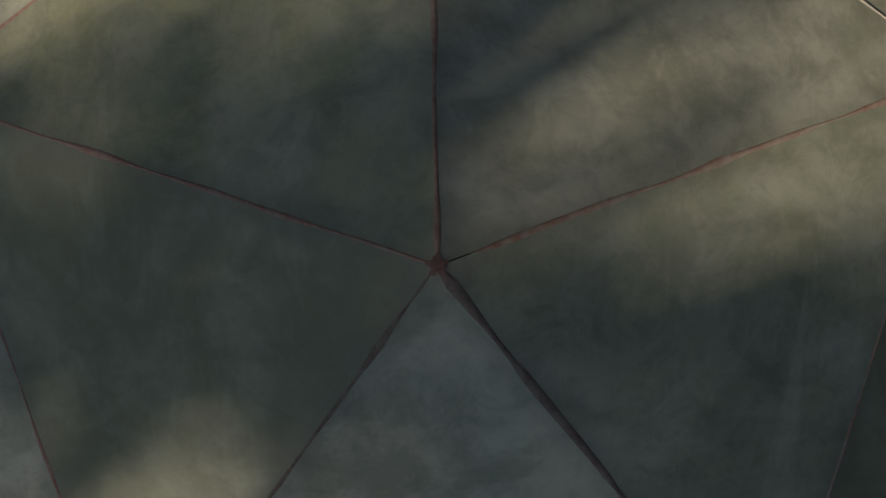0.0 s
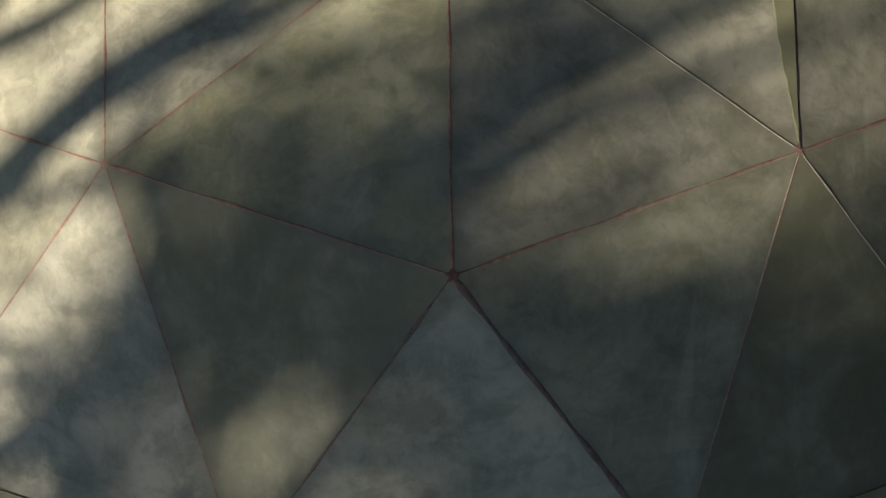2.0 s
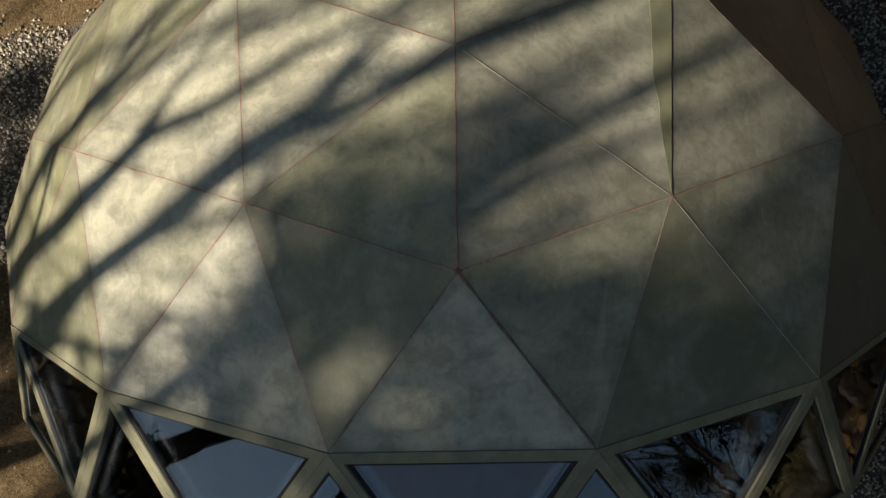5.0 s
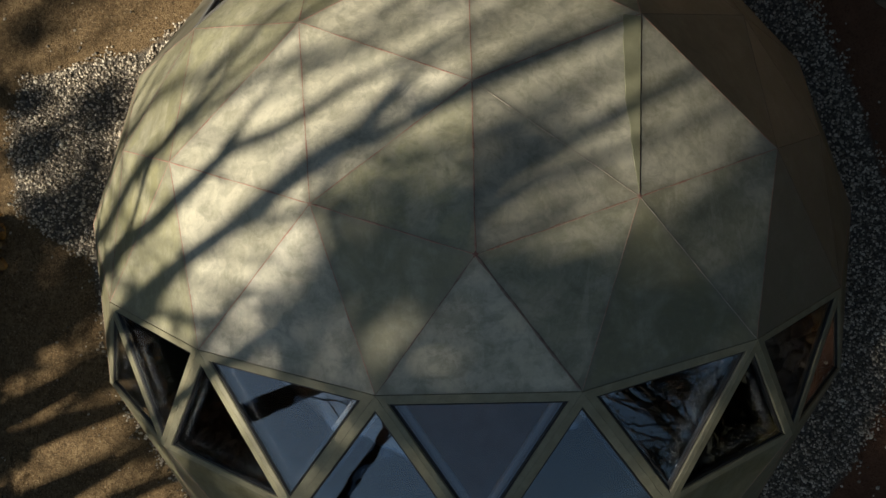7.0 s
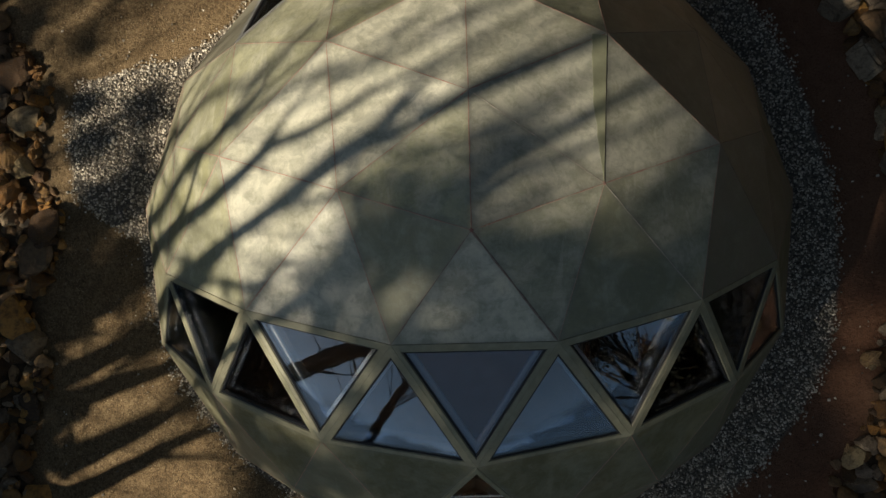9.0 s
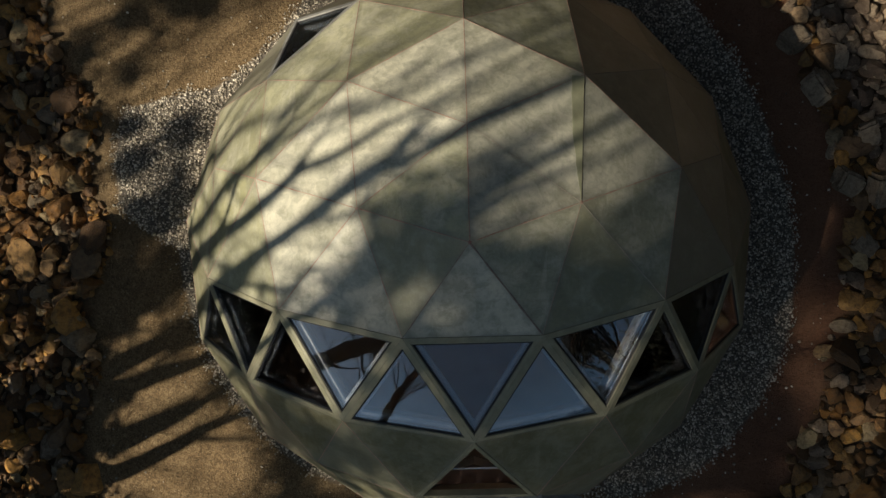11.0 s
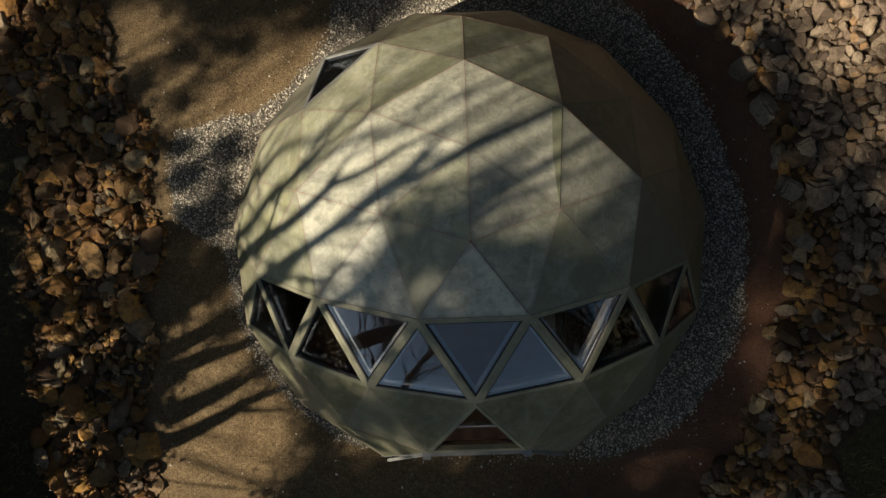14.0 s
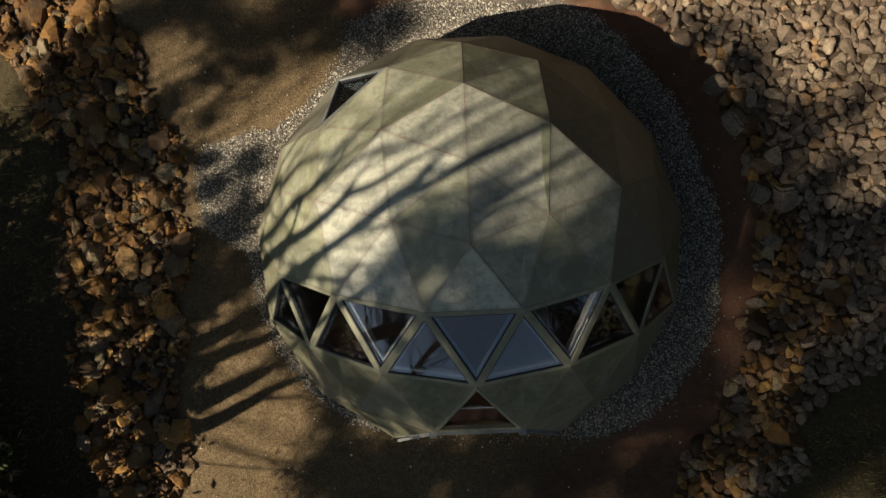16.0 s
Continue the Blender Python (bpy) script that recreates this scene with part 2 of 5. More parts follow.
DULL_SEAM = seam_material("dull_brown_sealant", (0.17, 0.10, 0.08), (0.28, 0.22, 0.17))
BROWN_SEAM = seam_material("brown_red_sealant", (0.19, 0.082, 0.066), (0.30, 0.17, 0.135))
ORANGE_SEAM = seam_material("orange_cream_sealant", (0.40, 0.20, 0.135), (0.50, 0.40, 0.31))
CREAM = seam_material("cream_sealant", (0.34, 0.275, 0.215), (0.48, 0.42, 0.34))
FLAP = plain_material("moss_green_flap", (0.24, 0.238, 0.145), (0.34, 0.335, 0.215), 6, 0.6)
GROUND = ground_material()
GRAVEL = gravel_material()
OCHRE_STONE = stone_material("ochre_field_stone", [(0.0, (0.07, 0.045, 0.028)), (0.2, (0.17, 0.085, 0.030)), (0.42, (0.37, 0.175, 0.042)), (0.56, (0.18, 0.13, 0.083)), (0.76, (0.56, 0.29, 0.068)), (0.9, (0.27, 0.21, 0.145)), (1.0, (0.46, 0.34, 0.17))], (0.40, 0.22, 0.065))
GREY_STONE = stone_material("pinkish_grey_cobble", [(0.0, (0.14, 0.098, 0.068)), (0.35, (0.26, 0.185, 0.125)), (0.65, (0.36, 0.265, 0.172)), (0.88, (0.47, 0.36, 0.24)), (1.0, (0.38, 0.215, 0.09))], (0.48, 0.38, 0.25))
PALE_STONE = stone_material("pale_tan_block", [(0.0, (0.24, 0.185, 0.125)), (1.0, (0.40, 0.315, 0.215))], (0.46, 0.38, 0.27))
BARK = plain_material("dark_bark", (0.018, 0.015, 0.012), (0.045, 0.037, 0.030), 9, 0.9, 0.6, 0.02)
LEAF = leaf_material("dull_green_leaf", (0.035, 0.05, 0.016), (0.085, 0.10, 0.03))
# Darker than LEAF: shade put into the colour, so sunlit woods reflect dark.
SHADE_LEAF = leaf_material("shade_dark_leaf", (0.012, 0.013, 0.007), (0.030, 0.028, 0.014))
# Pale brown, to lift the brown reflected in the left panes.
PANE_BROWN_LEAF = leaf_material("pane_brown_leaf", (0.24, 0.165, 0.11), (0.44, 0.31, 0.21))
GRASS = leaf_material("dry_grass", (0.09, 0.085, 0.028), (0.36, 0.29, 0.10))


# ---- building helpers ----
def mesh_of(name, verts, faces, material, smooth=False):
    me = bpy.data.meshes.new(name)
    me.from_pydata([tuple(v) for v in verts], [], faces)
    me.materials.append(material)
    if smooth:
        me.shade_smooth()
    me.update()
    return me


def part(name, bm, material, parent, label=""):
    """Links a bmesh, or a ready mesh, as one mesh object under a thing or a part."""
    if isinstance(bm, bpy.types.Mesh):
        me = bm
    else:
        me = bpy.data.meshes.new(name)
        bm.normal_update()
        bm.to_mesh(me)
        bm.free()
        me.materials.append(material)
    ob = new(name, me)
    ob.parent = parent
    if label:
        tagged(ob, label)
    return ob


def thing(name, at, label, category, group="", kind=""):
    ob = new(name)
    ob.empty_display_size = 0.1
    ob.location = at
    return tagged(ob, label, category, group, kind)


def tube(points, radii, sides=8, closed_ends=True):
    """Vertices and faces of a round bar along points."""
    verts, faces = [], []
    pts = [Vector(p) for p in points]
    side = None
    for i, p in enumerate(pts):
        d = (pts[min(i + 1, len(pts) - 1)] - pts[max(i - 1, 0)]).normalized()
        if side is None:
            side = d.orthogonal().normalized()
        side = (side - d * side.dot(d)).normalized()
        up = d.cross(side)
        for k in range(sides):
            a = 2 * math.pi * k / sides
            verts.append(p + (side * math.cos(a) + up * math.sin(a)) * radii[i])
        if i:
            for k in range(sides):
                a, b = (i - 1) * sides + k, (i - 1) * sides + (k + 1) % sides
                faces.append((a, b, b + sides, a + sides))
    if closed_ends:
        faces.append(tuple(range(sides))[::-1])
        faces.append(tuple(range(len(verts) - sides, len(verts))))
    return verts, faces


def inset(tri, d):
    """The triangle whose sides lie d inside those of tri."""
    a, b, c = tri
    la, lb, lc = (b - c).length, (c - a).length, (a - b).length
    centre = (a * la + b * lb + c * lc) / (la + lb + lc)
    r = (b - a).cross(c - a).length / (la + lb + lc)
    return [centre + (p - centre) * (1 - d / r) for p in tri]


def inset_by(tri, widths):
    """The triangle inside tri whose side k, from corner k to the next, lies widths[k] within."""
    n = (tri[1] - tri[0]).cross(tri[2] - tri[0]).normalized()
    sides = [(tri[(k + 1) % 3] - tri[k]).normalized() for k in range(3)]
    lines = [(tri[k] + n.cross(sides[k]) * widths[k], sides[k]) for k in range(3)]
    out = []
    for k in range(3):
        (p, d), (q, e) = lines[k - 1], lines[k]
        across = n.cross(e)
        out.append(p + d * ((q - p).dot(across) / d.dot(across)))
    return out


def ring(outer, inner, n, low, high, rim=0.006):
    """A triangular ring between two triangles, from low to high along n, with slightly broken edges."""
    e = 0.006
    loops = [[p + n * low for p in outer], [p + n * (high - max(rim, 0.001)) for p in outer], [p + n * high for p in inset(outer, max(rim, 0.0005))],
             [p + n * high for p in inset(inner, -e)], [p + n * (high - e) for p in inner], [p + n * low for p in inner]]
    verts = [p for l in loops for p in l]
    faces = [(i * 3 + k, i * 3 + (k + 1) % 3, ((i + 1) % 6) * 3 + (k + 1) % 3, ((i + 1) % 6) * 3 + k) for i in range(6) for k in range(3)]
    return verts, faces


# ---- the ground ----
def smooth(a, b, x):
    t = np.clip((x - a) / (b - a), 0, 1)
    return t * t * (3 - 2 * t)


def wave(x, y, s, seed):
    """Smooth uneven ground out of a few crossing waves, from -1 to 1."""
    r = np.random.RandomState(seed)
    out = 0
    for k in range(7):
        a, f, p = r.uniform(0, 6.28), s * (0.6 + 0.5 * k), r.uniform(0, 6.28)
        out = out + np.sin((x * np.cos(a) + y * np.sin(a)) * f + p) / (1 + 0.5 * k)
    return out / 2.6


GRAVEL_EDGE = ((-180, 3.46), (-160, 3.38), (-144, 3.34), (-130, 3.32), (-114, 3.22), (-91, 3.02), (-72, 3.2), (-59, 3.55), (-46, 3.82), (-30, 3.93), (-18, 3.94), (-2, 3.86), (15, 3.82), (27, 3.84),
               (41, 3.87), (54, 4.05), (61, 4.08), (87, 3.95), (102, 3.95), (117, 3.98), (122, 3.55), (128, 3.42), (135, 3.38), (142, 3.45), (147, 3.6), (152, 3.98), (157, 4.42), (165, 4.36), (172, 4.2),
               (176, 3.85), (179, 3.48), (180, 3.46))
LEFT_IN = ((-5.09, -3.82), (-3.77, -4.5), (-1.63, -4.5), (0.51, -4.28), (1.53, -4.38), (3.26, -5.04), (5.09, -5.8))
LEFT_OUT = ((-5.09, -5.85), (-2.04, -6.21), (0.61, -6.38), (1.63, -6.36), (2.54, -6.77), (3.66, -7.28), (5.09, -8.04))
RIGHT_IN = ((-4.94, 2.47), (-3.66, 2.98), (-3.23, 3.16), (-2.74, 3.56), (-1.98, 3.88), (-1.24, 4.16), (-0.57, 4.28), (0.12, 4.37), (0.71, 4.31), (1.24, 4.11), (1.76, 3.95), (2.27, 3.83), (2.71, 3.71), (3.2, 3), (3.45, 2.6), (3.6, 2.15), (3.72, 1.3), (3.85, 0.3), (4.2, -0.6), (5, -1.6))
TURF_R = ((-4.94, 3.56), (-3.95, 4.14), (-3.56, 4.69), (-2.96, 4.89), (-2.47, 5.43), (-1.98, 6.22), (-1.48, 7.9), (0, 39.51))


def along(rows, y):
    return np.interp(y, [r[0] for r in rows], [r[1] for r in rows])


def height(x, y):
    near = 1 - smooth(9, 16, np.hypot(x, y))
    h = 0.02 * wave(x, y, 1.4, 3)
    left = smooth(along(LEFT_IN, y) + 0.4, along(LEFT_IN, y) - 0.9, x)
    right = smooth(along(RIGHT_IN, y) - 0.42, along(RIGHT_IN, y) + 0.12, x)
    return h + near * (right * (0.17 + 0.02 * np.clip(x - along(RIGHT_IN, y), 0, 3.0)) - 0.12 * left)


def build_ground():
    xs = np.concatenate([-np.geomspace(900, 8.6, 26), np.arange(-8.4, 8.41, 0.06), np.geomspace(8.6, 900, 26)])
    ys = np.concatenate([-np.geomspace(900, 5.7, 26), np.arange(-5.5, 5.51, 0.06), np.geomspace(5.7, 900, 26)])
    gx, gy = np.meshgrid(xs, ys)
    gz = height(gx, gy)
    nx, ny = len(xs), len(ys)
    verts = np.stack([gx, gy, gz], -1).reshape(-1, 3)
    i = np.arange((nx - 1) * (ny - 1))
    a = i // (nx - 1) * nx + i % (nx - 1)
    faces = np.stack([a, a + 1, a + nx + 1, a + nx], 1)
    me = bpy.data.meshes.new("ground")
    me.from_pydata(verts.tolist(), [], faces.tolist())
    me.shade_smooth()
    clay = smooth(0.6, 2.4, gx) * smooth(3.5, 3.9, np.hypot(gx, gy)) * smooth(along(RIGHT_IN, gy) + 0.35, along(RIGHT_IN, gy) + 0.05, gx) + 0.4 * smooth(-2.5, -3.2, gy) * smooth(-2.6, 0.6, gx) + smooth(3.3, 3.9, gy) * smooth(-3.0, -1.2, gx)
    edge = np.interp(np.degrees(np.arctan2(gy, gx)), [r[0] for r in GRAVEL_EDGE], [r[1] for r in GRAVEL_EDGE])
    grit = smooth(edge + 0.1, edge - 0.2, np.hypot(gx, gy)) * (1 - smooth(-2.6, -2.8, gy) * smooth(1.7, 1.3, np.abs(gx)))
    turf = np.maximum(smooth(along(LEFT_OUT, gy) + 0.3, along(LEFT_OUT, gy) - 0.3, gx), smooth(along(TURF_R, gy) - 0.3, along(TURF_R, gy) + 0.3, gx))
    turf = np.maximum(turf, smooth(6, 9, np.abs(gy)))
    # Darker beds under both stone areas stand in for shade in their gaps.
    dark_earth = np.maximum(smooth(along(LEFT_IN, gy) + 0.05, along(LEFT_IN, gy) - 0.25, gx), smooth(along(RIGHT_IN, gy), along(RIGHT_IN, gy) + 0.25, gx))
    # The front ground is darkened as well.
    dark_earth = np.maximum(dark_earth, 0.65 * smooth(-2.9, -3.7, gy) * smooth(-0.6, 1.2, gx))
    for key, val in (("clay", np.clip(clay, 0, 1)), ("turf", turf), ("grit", grit), ("dark_earth", dark_earth)):
        at = me.attributes.new(key, "FLOAT", "POINT")
        at.data.foreach_set("value", np.ascontiguousarray(val.reshape(-1), dtype=np.float32))
    me.materials.append(GROUND)
    return tagged(new("ground", me), "bare sandy earth with red clay and dark turf", "ground", kind="structure")


build_ground()


# ---- the dome ----
def dome_vertices():
    """The corners of a three-frequency icosahedral dome with a five-way corner at the top, by name."""
    th = math.acos(1 / math.sqrt(5))
    top = Vector((0, 0, 1))
    b = [Vector((math.sin(th) * math.sin(radians(72 * i)), math.sin(th) * math.cos(radians(72 * i)), math.cos(th))) for i in range(5)]
    c = [Vector((math.sin(th) * math.sin(radians(72 * i + 36)), math.sin(th) * math.cos(radians(72 * i + 36)), -math.cos(th))) for i in range(5)]
    # small departures of the built dome from the ideal one, in the band of windows
    nudge = {(0.0, 0.344): (0.0, -0.004, -0.035), (0.327, 0.106): (-0.003, -0.003, -0.035), (0.202, -0.278): (0.0, 0.003, -0.035), (0.0, -0.982): (0.0, 0.15, 0.0), (0.4035, -0.8987): (0.0, -0.016, 0.0), (0.73, -0.6615): (0.022, -0.016, 0.0), (0.0, 0.0): (0.002, -0.005, 0.0), (0.855, -0.065): (0.010, -0.027, -0.004), (0.730, -0.449): (0.005, 0.015, 0.012), (0.404, -0.556): (0.0, 0.015, -0.012), (0.0, -0.607): (0.0, 0.005, -0.02), (0.326, 0.793): (0.012, 0.02, 0.0), (0.0, 0.894): (0.0, 0.03, 0.0)}
    faces = []
    for i in range(5):
        j = (i + 1) % 5
        faces += [(top, b[j], b[i]), (b[i], b[j], c[i]), (c[i], b[j], c[j])]
    corners, tris = [], []

    def corner(v):
        v = v.normalized()
        for k, w in enumerate(corners):
            if (w[0] - v).length < 1e-4:
                return k
        p = v.copy()
        for (x, y), d in nudge.items():
            if abs(abs(v.x) - x) < 0.02 and abs(v.y - y) < 0.02 and v.z > 0:
                p += Vector((d[0] * (1 if v.x > 0 else -1), d[1], d[2]))
        if abs(abs(v.x) - 0.2018) < 0.01 and v.y < -0.95:
            p.y += 0.12
        # the ring at the widest part bulges a little and stands higher, but for the corners by the entrance
        if 0 < v.z < 0.25 and not (abs(v.x) < 0.75 and v.y < -0.6):
            p = Vector((p.x * 1.037, p.y * 1.037, p.z + 0.046))
        elif -0.25 < v.z < 0:
            p = Vector((p.x * 1.02, p.y * 1.02 if v.y > -0.9 else p.y, p.z))
        corners.append((v, p * DOME_R + Vector((0, 0, DOME_Z))))
        return len(corners) - 1

    for p, q, r in faces:
        at = {(i, j): corner(p * (3 - i - j) + q * i + r * j) for i in range(4) for j in range(4 - i)}
        for i in range(3):
            for j in range(3 - i):
                tris.append((at[i, j], at[i + 1, j], at[i, j + 1]))
                if i + j < 2:
                    tris.append((at[i + 1, j], at[i + 1, j + 1], at[i, j + 1]))
    tris = [t for t in tris if min(corners[k][0].z for k in t) > -0.25]
    out = []
    for t in tris:
        pts = [corners[k][1] for k in t]
        n = (pts[1] - pts[0]).cross(pts[2] - pts[0])
        if n.dot(sum(pts, Vector()) / 3 - Vector((0, 0, DOME_Z))) < 0:
            t = (t[0], t[2], t[1])
        out.append(t)
    return [c_[1] for c_ in corners], out, [c_[0] for c_ in corners]


CORNERS, TRIS, UNIT = dome_vertices()


def corner_at(x, y, upper=True):
    """The dome's corner nearest to a place on the plan, in radii."""
    best = [k for k in range(len(UNIT)) if (UNIT[k].z > 0.05) == upper]
    return min(best, key=lambda k: (UNIT[k].x - x) ** 2 + (UNIT[k].y - y) ** 2)


A0 = corner_at(0, 0)
UP, RT, LF = corner_at(0, 0.344), corner_at(0.327, 0.106), corner_at(-0.327, 0.106)
LOL, LOR = corner_at(-0.202, -0.278), corner_at(0.202, -0.278)
W0, W1, W4, W5 = corner_at(-0.855, -0.065), corner_at(-0.577, -0.188), corner_at(0.577, -0.188), corner_at(0.855, -0.065)
X0, X1, X2, X3, X4 = corner_at(-0.73, -0.449), corner_at(-0.404, -0.556), corner_at(0, -0.607), corner_at(0.404, -0.556), corner_at(0.73, -0.449)
D1, D2 = corner_at(-0.202, -0.833), corner_at(0.202, -0.833)
B2, B3 = corner_at(0.526, -0.724), corner_at(-0.526, -0.724)
UR, RR, UU = corner_at(0.357, 0.491), corner_at(0.65, 0.21), corner_at(0, 0.686)
E04, E40 = corner_at(-0.36, 0.78), corner_at(-0.635, 0.585)


def outer_of(a, b):
    """The third corner of the lower triangle on the edge a b."""
    ks = [k for t in TRIS if a in t and b in t for k in t if k not in (a, b)]
    return min(ks, key=lambda k: UNIT[k].z)


G1, G3 = outer_of(B3, D1), outer_of(B2, D2)
GLAZED = [frozenset(t) for t in ((W0, X0, outer_of(W0, X0)), (W0, W1, X0), (W1, X0, X1), (W1, LOL, X1), (LOL, X1, X2), (LOL, LOR, X2), (LOR, X2, X3),
          (LOR, W4, X3), (W4, X3, X4), (W4, W5, X4), (W5, X4, outer_of(W5, X4)), (E04, E40, outer_of(E04, E40)), (D1, G1, outer_of(D1, G1)), (D2, G3, outer_of(D2, G3)))]
PALE_FRAMED = GLAZED[-3:]
DOORWAY = frozenset((X2, D1, D2))

dome = thing("geodesic_dome", (0, 0, 0), "pale olive geodesic dome with a band of triangular windows", "dome house")


def build_panel(t, seed, material):
    """One triangular covering panel: a thin slab, slightly uneven, its borders a little slumped into the joints."""
    pts = inset([CORNERS[k] for k in t], 0.0015)
    n = (pts[1] - pts[0]).cross(pts[2] - pts[0]).normalized()
    N = 18
    verts, index = [], {}
    for i in range(N + 1):
        for j in range(N + 1 - i):
            u, v = i / N, j / N
            w = 1 - u - v
            p = pts[0] * w + pts[1] * u + pts[2] * v
            rim = min(u, v, w)
            lift = 0.0035 * (noise.noise(p * 1.7 + Vector((seed, 0, 0))) + 0.6 * noise.noise(p * 5.0)) * min(1, rim * 6)
            index[i, j] = len(verts)
            verts.append(p + n * lift)
    faces = []
    for i in range(N):
        for j in range(N - i):
            faces.append((index[i, j], index[i + 1, j], index[i, j + 1]))
            if i + j < N - 1:
                faces.append((index[i + 1, j], index[i + 1, j + 1], index[i, j + 1]))
    base = len(verts)
    verts += [p + n * 0 for p in pts] + [p - n * 0.03 for p in pts]
    faces += [(base + k, base + 3 + k, base + 3 + (k + 1) % 3, base + (k + 1) % 3) for k in range(3)] + [(base + 5, base + 4, base + 3)]
    me = mesh_of("panel", verts, faces, material, True)
    high = min((pts[1] - pts[0]).cross(pts[2] - pts[0]).length / (pts[(k + 1) % 3] - pts[k]).length for k in range(3))
    rims = [min(i, j, N - i - j) / N * high for (i, j) in index] + [0.0] * 6
    me.attributes.new("rim", "FLOAT", "POINT").data.foreach_set("value", rims)
    me.materials.append(LINING)
    for f in me.polygons[-4:]:
        f.use_smooth = False
    me.polygons[len(me.polygons) - 1].material_index = 1
    return me


def build_window(t, framing=None):
    """A triangular window: timber frame, gasket, tinted pane, spacer bar and a pale inner frame set deeper."""
    framing = framing or FRAME
    pts = [CORNERS[k] for k in t]
    n = (pts[1] - pts[0]).cross(pts[2] - pts[0]).normalized()
    mean = sum((p.z for p in pts)) / 3
    wide = []
    for k in range(3):
        a, b = pts[k], pts[(k + 1) % 3]
        level = abs(a.z - b.z) < 0.35 * (a - b).length
        wide.append(0.054 if not level else 0.062 if (a.z + b.z) / 2 > mean else 0.036)
    hole = inset_by(pts, wide)
    win = part("window", mesh_of("window", *ring(pts, hole, n, -0.06, 0.006, 0.0), framing), framing, dome, "triangular window in an olive timber frame")
    part("gasket", mesh_of("gasket", *ring(inset(hole, -0.002), inset(hole, 0.015), n, -0.035, -0.004), RUBBER), RUBBER, win, "black rubber gasket")
    g = inset(hole, 0.010)
    verts = [p + n * -0.014 for p in g] + [p + n * -0.020 for p in g]
    pane = part("pane", mesh_of("pane", verts, [(0, 1, 2), (5, 4, 3), (0, 3, 4, 1), (1, 4, 5, 2), (2, 5, 3, 0)], GLASS), GLASS, win, "dark reflecting glass")
    pane.visible_shadow = False
    part("spacer", mesh_of("spacer", *ring(inset(hole, 0.008), inset(hole, 0.020), n, -0.040, -0.026), METAL), METAL, win, "bright metal spacer bar")
    part("reveal", mesh_of("reveal", *ring(inset(hole, 0.012), inset(hole, 0.048), n, -0.105, -0.070), PALE), PALE, win, "pale inner frame")


def build_sash(t):
    """A pale triangular sash beside the entrance, hinged along its highest edge and held just ajar."""
    pts = sorted((CORNERS[k] for k in t), key=lambda p: p.z)
    free, a, b = pts
    n = (a - free).cross(b - free).normalized()
    n = n if n.y < 0 else -n
    tri = [p + n * 0.025 for p in (a, b, free + n * 0.03)]
    m = (tri[1] - tri[0]).cross(tri[2] - tri[0]).normalized()
    if m.dot(n) < 0:
        tri, m = [tri[0], tri[2], tri[1]], -m
    part("sash", mesh_of("sash", *ring(inset(tri, 0.02), inset(tri, 0.045), m, -0.02, 0.02), LIMED), LIMED, dome, "pale triangular sash left ajar")


def build_doorway():
    pts = inset([CORNERS[k] for k in (X2, D1, D2)], 0.002)
    n = (pts[1] - pts[0]).cross(pts[2] - pts[0]).normalized()
    if n.z < 0:
        pts = [pts[0], pts[2], pts[1]]
        n = -n
    hole = inset(pts, 0.05)
    door = part("skylight", mesh_of("skylight", *ring(pts, hole, n, -0.06, 0.010), FRAME), FRAME, dome, "open triangular light over the entrance")
    p, q = CORNERS[D1], CORNERS[D2]
    bar = [v + Vector((0, dy, dz)) for v in (p, q) for dy, dz in ((-0.05, -0.07), (0.02, -0.07), (0.02, -0.015), (-0.05, -0.015))]
    part("lintel", mesh_of("lintel", bar, [(0, 1, 2, 3), (7, 6, 5, 4), (0, 4, 5, 1), (1, 5, 6, 2), (2, 6, 7, 3), (3, 7, 4, 0)], LIMED), LIMED, dome, "grey timber lintel over the entrance")
    for v in (p, q):
        post = [v + Vector((dx, dy, dz)) for dz in (-1.75, -0.02) for dx, dy in ((-0.05, -0.09), (0.05, -0.09), (0.05, 0.02), (-0.05, 0.02))]
        part("post", mesh_of("post", post, [(3, 2, 1, 0), (4, 5, 6, 7), (0, 1, 5, 4), (1, 2, 6, 5), (2, 3, 7, 6), (3, 0, 4, 7)], LIMED), LIMED, dome, "grey timber entrance post")
    low = [p for p in hole if p.y < -2][:2]
    low.sort(key=lambda p: p.x)
    tip = [p for p in hole if p not in low][0]
    for name, f, deep, thick, mat in (("cross_board", 0.22, 0.09, 0.27, WOOD), ("cross_bar", 0.46, 0.06, 0.03, PALE)):
        a, b = low[0].lerp(tip, f), low[1].lerp(tip, f)
        d = (b - a).normalized()
        up = (tip - (low[0] + low[1]) / 2).normalized()
        vs = []
        for q in (a - d * 0.03, b + d * 0.03):
            for s, h in ((-1, 0), (1, 0), (1, -1), (-1, -1)):
                vs.append(q + up * s * thick / 2 - n * (deep - h * -0.03 + 0.0) + n * h * 0.03)
        part(name, mesh_of(name, vs, [(0, 1, 2, 3), (7, 6, 5, 4), (0, 4, 5, 1), (1, 5, 6, 2), (2, 6, 7, 3), (3, 7, 4, 0)], mat), mat, door)


